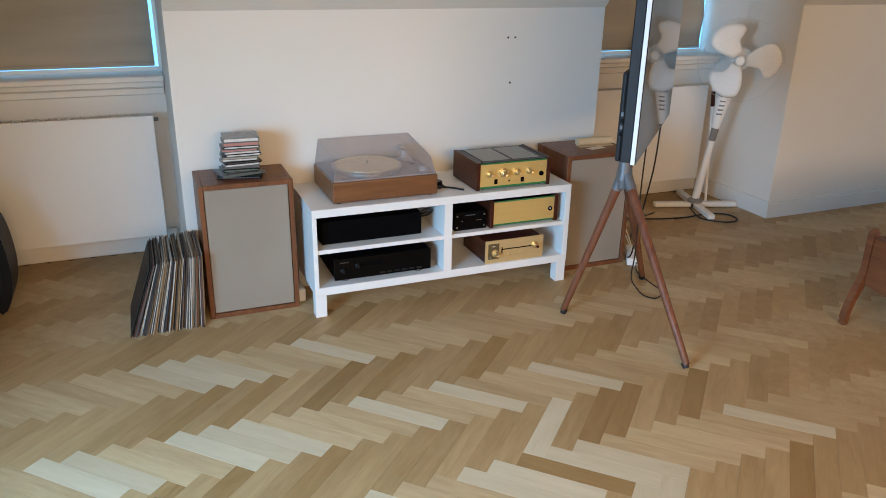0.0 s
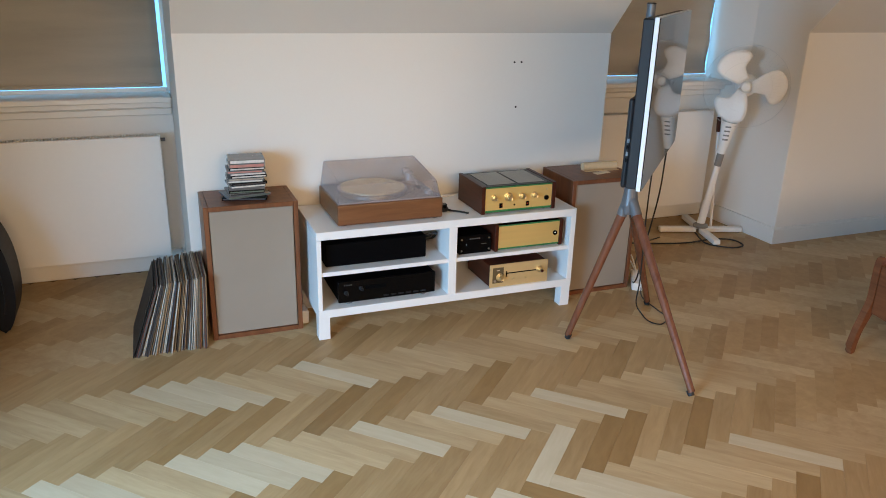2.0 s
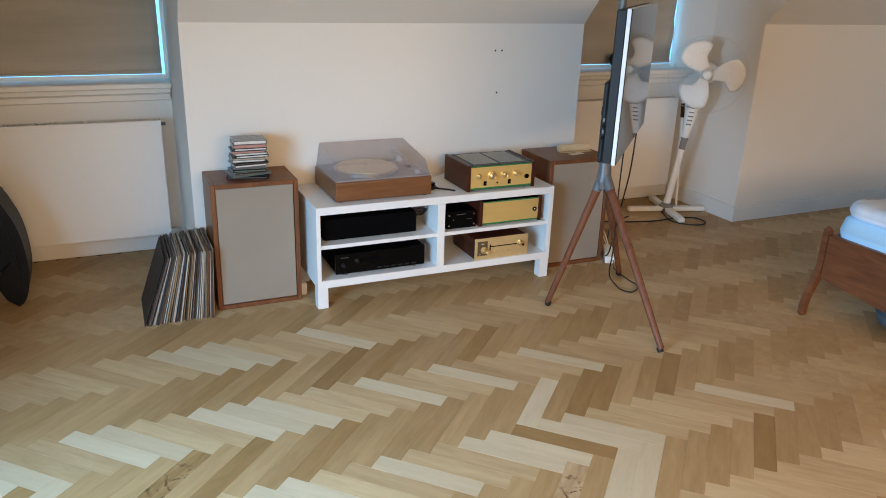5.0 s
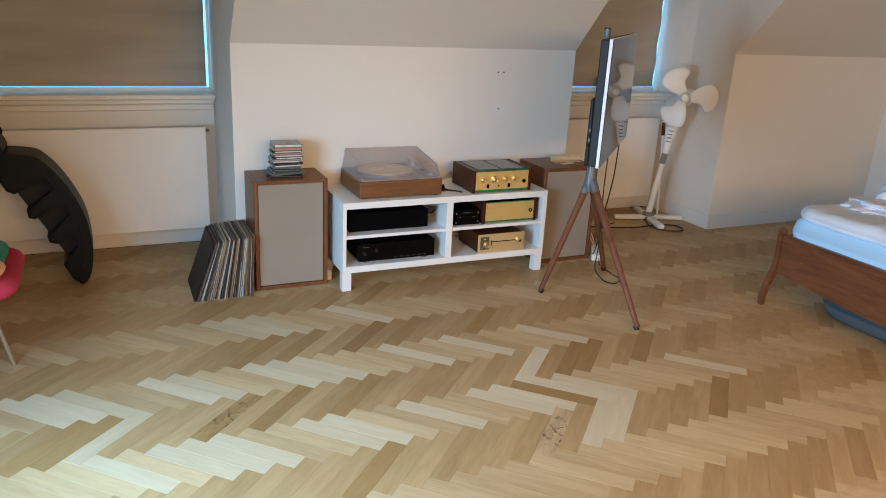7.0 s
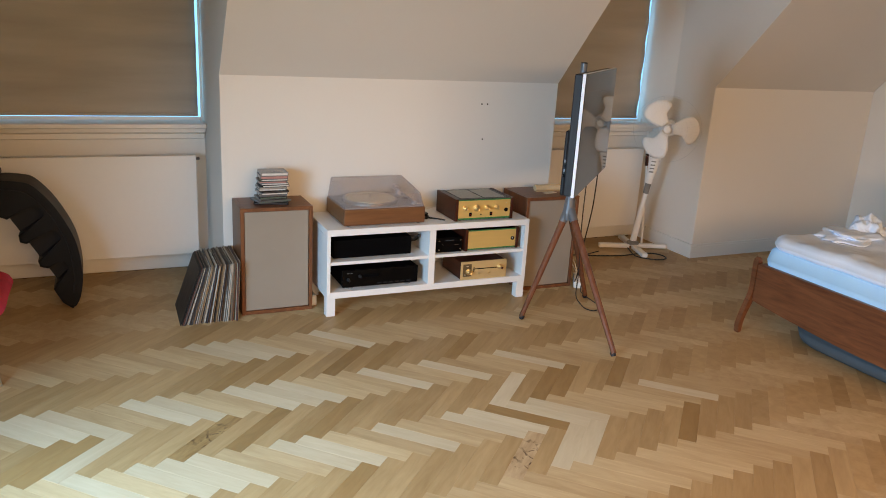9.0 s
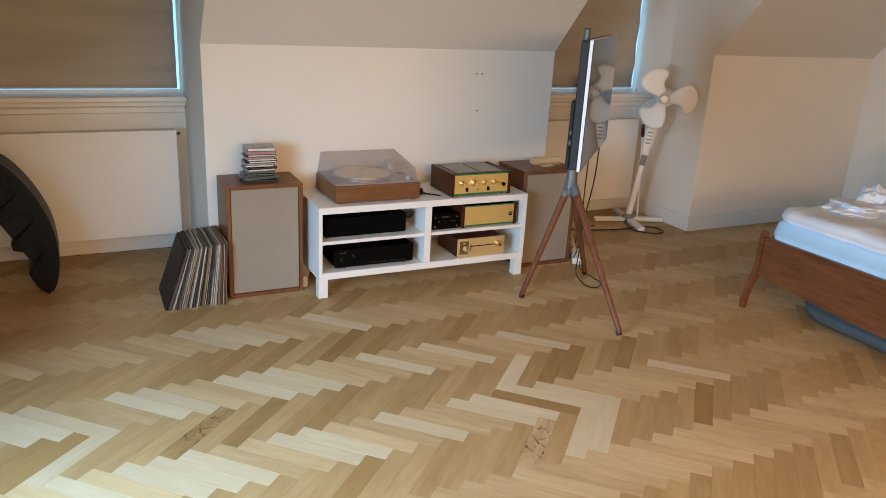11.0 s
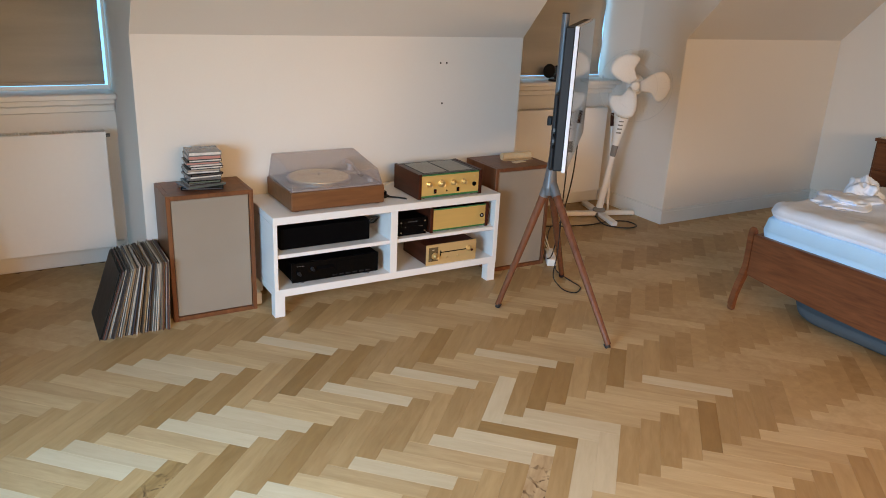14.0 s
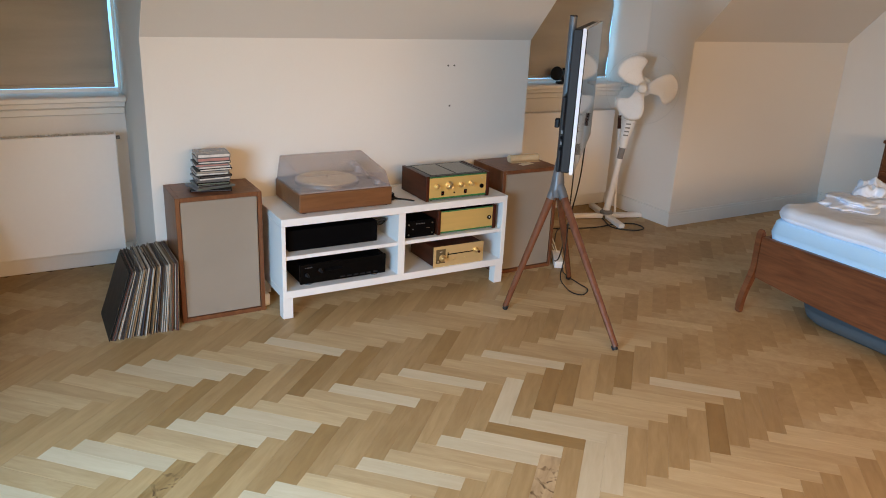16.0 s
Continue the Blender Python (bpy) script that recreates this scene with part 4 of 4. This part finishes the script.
    # guard: rims and thin wires, front and back
    for zz, nm in ((0.045, "front_guard"), (-0.06, "rear_guard")):
        bm = bmesh.new()
        for k in range(60):
            a = 2 * math.pi * k / 60
            pts = [Vector((r * math.cos(a), r * math.sin(a), zz * (1 - (r / 0.236) ** 4) - 0.004)) for r in (0.035, 0.10, 0.16, 0.21, 0.232)]
            tube(pts, 0.0002, 3, bm)
        for r in (0.036, 0.14):
            tube([Vector((r * math.cos(2 * math.pi * k / 40), r * math.sin(2 * math.pi * k / 40), zz * (1 - (r / 0.236) ** 4) - 0.004)) for k in range(41)], 0.0005, 4, bm)
        bm.transform(Matrix.Translation(hub) @ spin)
        part(nm, bm, WIRE, f)
    bm = tube([Vector((0.234 * math.cos(2 * math.pi * k / 64), 0.234 * math.sin(2 * math.pi * k / 64), -0.004)) for k in range(65)], 0.0009, 6)
    bm.transform(Matrix.Translation(hub) @ spin)
    part("guard_rim", bm, WIRE, f)


pedestal_fan()
pl = thing("thin_pole", "thin pale pole standing upright behind the fan", "pole", at=(3.315, 3.66, 0))
part("pole", rod((0, 0, 0), (-0.01, 0.06, 0.72), 0.008, seg=12), FANW, pl)
part("grip", rod((-0.0085, 0.0505, 0.61), (-0.0098, 0.0588, 0.70), 0.0125, seg=12), ROSE, pl)
fc = mesh_ob("power_cable", tube(smooth_line([(3.10, 3.55, 0.03), (3.08, 3.42, 0.006), (3.17, 3.31, 0.006), (3.27, 3.32, 0.006), (3.28, 3.42, 0.006), (3.17, 3.47, 0.006), (2.98, 3.46, 0.006), (2.80, 3.50, 0.006), (2.62, 3.56, 0.006), (2.45, 3.52, 0.006)]), 0.0045), CABLE)
tagged(fc, "black fan cable lying in a loop on the floor", "cable", "black cables")

cam_ob = thing("desk_lamp_head", "small black clip lamp lying on the window sill", "lamp", at=(2.92, 3.90, 0.9003), turn=20)
part("clip", box(0.02, 0.075, -0.02, 0.02, 0.0, 0.10, 0.006, seg=2), BLACKP, cam_ob)
bm = lathe([(0.012, -0.05), (0.030, -0.045), (0.036, 0.0), (0.046, 0.05), (0.040, 0.052)], 24)
bm.transform(pose(-0.03, 0, 0.062, 0, -80, 0))
part("shade", bm, BLACKP, cam_ob)
part("base", rod((0.0, 0, 0.0), (0.0, 0, 0.0125), 0.045, 0.04, 20), BLACKP, cam_ob)


# ---------------- bed ----------------
def bed():
    b = thing("bed", "mahogany bed frame with a low footboard and curved legs", "bed", at=(2.784, 2.08, 0))
    wide, long = 1.62, 2.05
    outline = smooth_line([(-0.068, 0, 0.0), (-0.075, 0, 0.035), (-0.058, 0, 0.11), (-0.034, 0, 0.175), (-0.014, 0, 0.235), (-0.012, 0, 0.30), (-0.013, 0, 0.38), (-0.006, 0, 0.418), (0.006, 0, 0.428), (0.018, 0, 0.415), (0.026, 0, 0.37), (0.028, 0, 0.30), (0.025, 0, 0.24), (0.004, 0, 0.18), (-0.029, 0, 0.11), (-0.045, 0, 0.05), (-0.049, 0, 0.0)], 4)
    for fx, fy, sx in ((0, 0, 1), (0, -wide, 1), (long, 0, -1), (long, -wide, -1)):
        part("leg", prism([(fx + sx * p.x, p.z) for p in outline], fy - 0.020, fy + 0.010, "y", 0.007), BEDW, b)
    # footboard: straight top, belly that hangs lower in the middle
    ya, yb = -wide + 0.0225, -0.0225
    belly = [(ya + (yb - ya) * k / 24, 0.184 - 0.044 * math.sin(math.pi * k / 24)) for k in range(25)]
    bm = prism(belly + [(yb, 0.396), (ya, 0.396)], -0.010, 0.018, "x", 0.003)
    part("footboard", bm, BEDW, b, "low mahogany footboard with a curved lower edge")
    for y in (-0.014, -wide - 0.014):
        part("side_rail", box(0.024, long - 0.03, y, y + 0.028, 0.22, 0.38, 0.004), BEDW, b)
    bm = bmesh.new()
    for k in range(14):
        box(0.06 + k * 0.142, 0.13 + k * 0.142, -wide + 0.016, -0.016, 0.34, 0.358, bm=bm)
    part("slats", bm, OAKL, b)
    part("headboard", box(long - 0.012, long + 0.016, -wide + 0.022, -0.022, 0.20, 0.82, 0.004), BEDW, b)


bed()


def pillowy(name, x0, x1, y0, y1, z0, z1, mat, label, cat, round_=0.04, wob=0.01, seed=0.0, nx=60, ny=50):
    """A soft slab: a full top with a rolled edge, sides and a flat underside."""
    bm = bmesh.new()
    top, low = [], []
    cr = min(2.2 * round_, 0.4 * (x1 - x0), 0.4 * (y1 - y0))
    for j in range(ny + 1):
        rt, rl = [], []
        for i in range(nx + 1):
            u, v = (0.4 * t + 0.3 - 0.3 * math.cos(math.pi * t) for t in (i / nx, j / ny))
            x, y = x0 + (x1 - x0) * u, y0 + (y1 - y0) * v
            # round the corners in plan
            cx, cy = max(x0 + cr, min(x1 - cr, x)), max(y0 + cr, min(y1 - cr, y))
            far, near = max(abs(x - cx), abs(y - cy)), math.hypot(x - cx, y - cy)
            if near > 0:
                x, y = cx + (x - cx) * far / near, cy + (y - cy) * far / near
            e = min(u * (x1 - x0), (1 - u) * (x1 - x0), v * (y1 - y0), (1 - v) * (y1 - y0))
            k = math.sqrt(max(0.0, 1 - (1 - min(1, e / round_)) ** 2))
            nz = wob * (noise.noise((x * 4 + seed, y * 4, seed)) + 0.6 * abs(noise.noise((x * 9, y * 9 + seed, 2.0))))
            bulge = 0.5 * wob * noise.noise((x * 6, y * 6, 5 + seed))
            rt.append(bm.verts.new((x + bulge, y + bulge, (z0 + z1) / 2 + (z1 - z0) / 2 * k + nz * k)))
            rl.append(bm.verts.new((x + bulge, y + bulge, (z0 + z1) / 2 - (z1 - z0) / 2 * k)))
        top.append(rt)
        low.append(rl)
    for j in range(ny):
        for i in range(nx):
            bm.faces.new((top[j][i], top[j][i + 1], top[j + 1][i + 1], top[j + 1][i]))
            bm.faces.new((low[j][i], low[j + 1][i], low[j + 1][i + 1], low[j][i + 1]))
    rim_t = [top[0][i] for i in range(nx)] + [top[j][nx] for j in range(ny)] + [top[ny][i] for i in range(nx, 0, -1)] + [top[j][0] for j in range(ny, 0, -1)]
    rim_l = [low[0][i] for i in range(nx)] + [low[j][nx] for j in range(ny)] + [low[ny][i] for i in range(nx, 0, -1)] + [low[j][0] for j in range(ny, 0, -1)]
    for k in range(len(rim_t)):
        bm.faces.new((rim_t[k], rim_l[k], rim_l[(k + 1) % len(rim_l)], rim_t[(k + 1) % len(rim_t)]))
    return tagged(mesh_ob(name, bm, mat, smooth=True), label, cat)


pillowy("mattress", 2.789, 4.80, 0.50, 2.058, 0.3585, 0.492, SHEET, "mattress under a fitted pale blue sheet", "mattress", 0.032, 0.003, 1.0)
pillowy("duvet", 2.798, 4.70, 0.49, 2.070, 0.480, 0.548, DUVET, "white duvet spread flat over the mattress", "duvet", 0.06, 0.022, 3.0, 90, 80)


def crumpled(name, cx, cy, z, rx, ry, h, mat, label, seed):
    bm = bmesh.new()
    bmesh.ops.create_icosphere(bm, subdivisions=5, radius=1.0)
    for v in bm.verts:
        d = v.co.copy()
        n1 = noise.noise(d * 1.7 + Vector((seed, 0, 0)))
        n2 = abs(noise.noise(d * 2.6 + Vector((0, seed, 0))))
        n3 = abs(noise.noise(d * 6.0 + Vector((0, seed, 3))))
        k = 1 + 0.4 * n1 - 0.30 * n2 - 0.06 * n3
        v.co = Vector((d.x * rx * k, d.y * ry * k, max(-0.12, d.z) * h * k))
    ob = mesh_ob(name, bm, mat, smooth=True)
    ob.location = (cx, cy, z)
    return tagged(ob, label, "cloth")


crumpled("crumpled_cloth", 3.30, 1.92, 0.546, 0.20, 0.15, 0.042, DUVET, "crumpled white cloth with a faint print on the duvet", 2.0)
crumpled("crumpled_cloth", 3.44, 1.96, 0.546, 0.10, 0.09, 0.105, DUVET, "crumpled white cloth heaped on the duvet", 7.0)

# added slab that stands in for a soft blue-grey patch under the bed
pillowy("underbed_slab", 2.88, 4.3, 0.75, 1.93, 0.0005, 0.165, PATCH, "soft blue-grey slab added for the bluish patch under the bed", "storage bag", 0.09, 0.012, 41.0, 30, 30)


def nightstand():
    n = thing("nightstand", "dark mahogany bedside cabinet with a pale top", "nightstand", at=(4.83, 2.40, 0))
    part("body", box(-0.215, 0.215, -0.20, 0.215, 0.06, 0.64, 0.004), BEDW, n)
    part("top", box(-0.225, 0.225, -0.21, 0.225, 0.6402, 0.662, 0.004), BEDW, n)
    part("top_cloth", box(-0.20, 0.20, -0.19, 0.20, 0.6622, 0.672, 0.002), PAPER, n)
    for z in (0.10, 0.29, 0.47):
        dr = part("drawer", box(-0.232, -0.2155, -0.18, 0.195, z, z + 0.165, 0.003), BEDW, n)
        part("handle", rod((-0.2325, 0.0, z + 0.085), (-0.25, 0.0, z + 0.085), 0.012, seg=12), KNOB, dr)
    for x in (-0.19, 0.19):
        for y in (-0.17, 0.19):
            part("leg", rod((x, y, 0), (x, y, 0.0598), 0.018, 0.024, 12), BEDW, n)


nightstand()


# ---------------- stool with blankets ----------------
def stool():
    c = thing("stool", "low stool with pale wooden seat and slender metal legs", "stool", at=(-1.115, 2.50, 0), turn=45)
    bm = bmesh.new()
    n = 28
    rim = []
    for k in range(n):
        a = 2 * math.pi * k / n
        s = 1 / (abs(math.cos(a)) ** 3 + abs(math.sin(a)) ** 3) ** (1 / 3)
        rim.append((0.26 * s * math.cos(a), 0.26 * s * math.sin(a)))
    top = [[bm.verts.new((x * f, y * f, 0.408 + 0.028 * f ** 3)) for x, y in rim] for f in (0.05, 0.4, 0.7, 0.9, 1.0)]
    low = [[bm.verts.new((x * f, y * f, 0.394 + 0.028 * f ** 3)) for x, y in rim] for f in (0.05, 0.4, 0.7, 0.9, 1.0)]
    for rings in (top, low):
        bm.faces.new(rings[0])
        for a, b in zip(rings, rings[1:]):
            for k in range(n):
                bm.faces.new((a[k], a[(k + 1) % n], b[(k + 1) % n], b[k]))
    for k in range(n):
        bm.faces.new((top[-1][k], top[-1][(k + 1) % n], low[-1][(k + 1) % n], low[-1][k]))
    part("seat", bm, SEATW, c, smooth=True)
    for sx in (-1, 1):
        for sy in (-1, 1):
            part("leg", rod((sx * 0.205, sy * 0.165, 0.0), (sx * 0.13, sy * 0.12, 0.396), 0.009, 0.011, 14), CHROME, c)


stool()
pillowy("red_blanket", -1.34, -0.764, 2.10, 2.62, 0.425, 0.48, RED, "folded red wool blanket on the stool", "blanket", 0.05, 0.012, 11.0, 30, 26)
pillowy("green_blanket", -1.34, -0.812, 2.14, 2.63, 0.478, 0.53, TEAL, "green wool blanket folded on the red one", "blanket", 0.06, 0.02, 21.0, 30, 26)
pillowy("patterned_scarf", -0.97, -0.80, 2.15, 2.29, 0.495, 0.537, ORANGE, "orange and pink patterned scarf on the blankets", "scarf", 0.04, 0.012, 31.0, 16, 14)


# ---------------- the black curved thing ----------------
def curved_rest():
    b = thing("curved_rack", "black curved plastic rack with three slots, leaning in the niche", "rack", at=(-0.607, 3.378, 0))
    outer = smooth_line([(-0.30, 0, 0.635), (-0.26, 0, 0.66), (-0.18, 0, 0.655), (-0.115, 0, 0.63), (-0.03, 0, 0.52), (0.042, 0, 0.355), (0.062, 0, 0.186), (0.048, 0, 0.07), (0.022, 0, 0.012), (0.0, 0, 0.0)], 6)
    o = [(p.x, p.z) for p in outer]
    o += [(-0.035, 0.03), (-0.07, 0.105), (-0.056, 0.135), (0.015, 0.20), (0.0, 0.275), (-0.085, 0.215), (-0.118, 0.225), (-0.125, 0.255),
          (0.0, 0.365), (-0.045, 0.43), (-0.165, 0.345), (-0.192, 0.355), (-0.195, 0.39), (-0.06, 0.485), (-0.105, 0.56), (-0.235, 0.47), (-0.265, 0.485), (-0.325, 0.61)]
    o = [(1.07 * x, 1.04 * z) for x, z in o]
    part("body", prism(o, 0.0, 0.21, "y", 0.014), RACK, b)
    inner = [(-0.30, 0.60), (-0.13, 0.60), (0.02, 0.36), (0.045, 0.19), (-0.05, 0.13), (-0.245, 0.49)]
    part("slot_back", prism([(1.07 * x, 1.04 * z) for x, z in inner], 0.085, 0.19, "y"), NAVYP, b)
    # a dark tube along the front face's outer edge stands in for a shaded recess
    groove_shade = smooth_line([(-0.262, -0.0015, 0.622), (-0.18, -0.0015, 0.612), (-0.128, -0.0015, 0.585), (-0.058, -0.0015, 0.495), (0.006, -0.0015, 0.345), (0.026, -0.0015, 0.19), (0.016, -0.0015, 0.085)], 6)
    part("groove_shade", tube([Vector((1.07 * p.x, p.y, 1.04 * p.z)) for p in groove_shade], 0.004, 6), NAVYP, b)
    hd = smooth_line([(-0.50, 0, 0.93), (-0.37, 0, 0.925), (-0.315, 0, 0.90), (-0.293, 0, 0.85), (-0.295, 0, 0.745), (-0.262, 0, 0.668), (-0.325, 0, 0.615), (-0.385, 0, 0.665), (-0.50, 0, 0.735)], 5)
    part("head", prism([(1.04 * p.x, 1.04 * p.z) for p in hd], -0.015, 0.23, "y", 0.014), RACK, b)


curved_rest()


# ---------------- floor ----------------
floor = structure("floor", box(WX0, WX1, WY0, GLASS_Y + 0.2, -0.10, -0.0125), SUB, "oak herringbone parquet with pale and brown staves", "floor")
PL, PW, U0, V0 = 0.35, 0.07, -1.152, 1.964
S = math.sqrt(0.5)
plank_me = bpy.data.meshes.new("plank")
bm = box(0.0001, PL - 0.0001, 0.0001, PW - 0.0001, -0.012, 0.0, 0.00035)
bm.to_mesh(plank_me)
bm.free()
plank_me.materials.append(OAKA)
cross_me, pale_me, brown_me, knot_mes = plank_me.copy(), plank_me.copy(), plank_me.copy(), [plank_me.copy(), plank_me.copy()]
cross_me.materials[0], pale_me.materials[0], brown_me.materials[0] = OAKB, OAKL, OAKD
knot_mes[0].materials[0], knot_mes[1].materials[0] = OAKK, OAKP
# staves that stand out: row and column in the pattern
KNOTS = {("b", -14, 1): 0, ("b", -8, 2): 1}
PALE_A = {0: (0, -1, 1), 7: (0, 1), 4: (-1,), 1: (1,), 3: (0,), -1: (-1,), -2: (1, -1), -3: (1,), -4: (0,), -5: (0,), -6: (0, 1), -9: (0, 1), -10: (0, 1), -13: (0, 1), -14: (0, 1), -15: (0, 1), -17: (1,)}
PALE_B = {-6: (2,), -5: (2,), -1: (1,), -18: (1,), 9: (2,)}
BROWN_A = {-1: (1,), 10: (1,)}
BROWN_B = {-20: (1,), -19: (1,), -15: (2,), -14: (1,), -12: (1,), -9: (1,), -7: (0,), -5: (0,), -2: (0,), 0: (2, 0), 1: (1,), 2: (1,), 4: (0,), 5: (1,)}
far = {"a": ([], []), "b": ([], [])}
rng = random.Random(3)
for i in range(-160, 160):
    for j in range(-16, 17):
        for kind in "ab":
            u, v = U0 + PW * (i + 10 * j), V0 + PW * i
            if kind == "b":
                v += PW
            # the near corner of the stave and the way that it runs
            if kind == "a":
                ox, oy, deg, side = u, v, -45, 1
                cu, cv = u + PL / 2, v + PW / 2
            else:
                cu, cv = u + PW / 2, v + PL / 2
                ox, oy, deg = u + PW, v, 45
            x, y = (cu + cv) * S, (cv - cu) * S
            if not (WX0 - 0.005 < x < WX1 + 0.005 and WY0 - 0.005 < y < GLASS_Y - 0.05):
                continue
            if y > KNEE + 0.16 and not (XL - 0.1 < x < X1 + 0.1 or X2 - 0.1 < x < X3 + 0.1):
                continue
            px, py = (ox + oy) * S, (oy - ox) * S
            dz = rng.uniform(-0.0003, 0.0)
            m = pose(px, py, dz, 0, 0, deg)
            if -0.95 < x < 2.15 and 0.85 < y < 2.9:
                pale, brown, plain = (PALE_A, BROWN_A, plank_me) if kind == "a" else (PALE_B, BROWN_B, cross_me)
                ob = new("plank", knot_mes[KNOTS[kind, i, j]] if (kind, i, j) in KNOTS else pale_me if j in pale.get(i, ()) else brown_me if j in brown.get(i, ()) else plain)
                ob.parent = floor
                ob.matrix_world = m
            else:
                far_v, far_f = far[kind]
                base = len(far_v)
                far_v += [tuple(m @ Vector(c)) for c in ((0.0001, 0.0001, 0), (PL - 0.0001, 0.0001, 0), (PL - 0.0001, PW - 0.0001, 0), (0.0001, PW - 0.0001, 0), (0, 0, -0.012), (PL, 0, -0.012), (PL, PW, -0.012), (0, PW, -0.012))]
                far_f += [tuple(base + k for k in q) for q in ((0, 1, 2, 3), (0, 4, 5, 1), (1, 5, 6, 2), (2, 6, 7, 3), (3, 7, 4, 0))]
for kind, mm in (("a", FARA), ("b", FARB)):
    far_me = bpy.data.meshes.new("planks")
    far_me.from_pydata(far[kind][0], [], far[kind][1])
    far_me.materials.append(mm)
    fo = new("planks", far_me)
    fo.parent = floor
    fo["kind"] = "stuff"
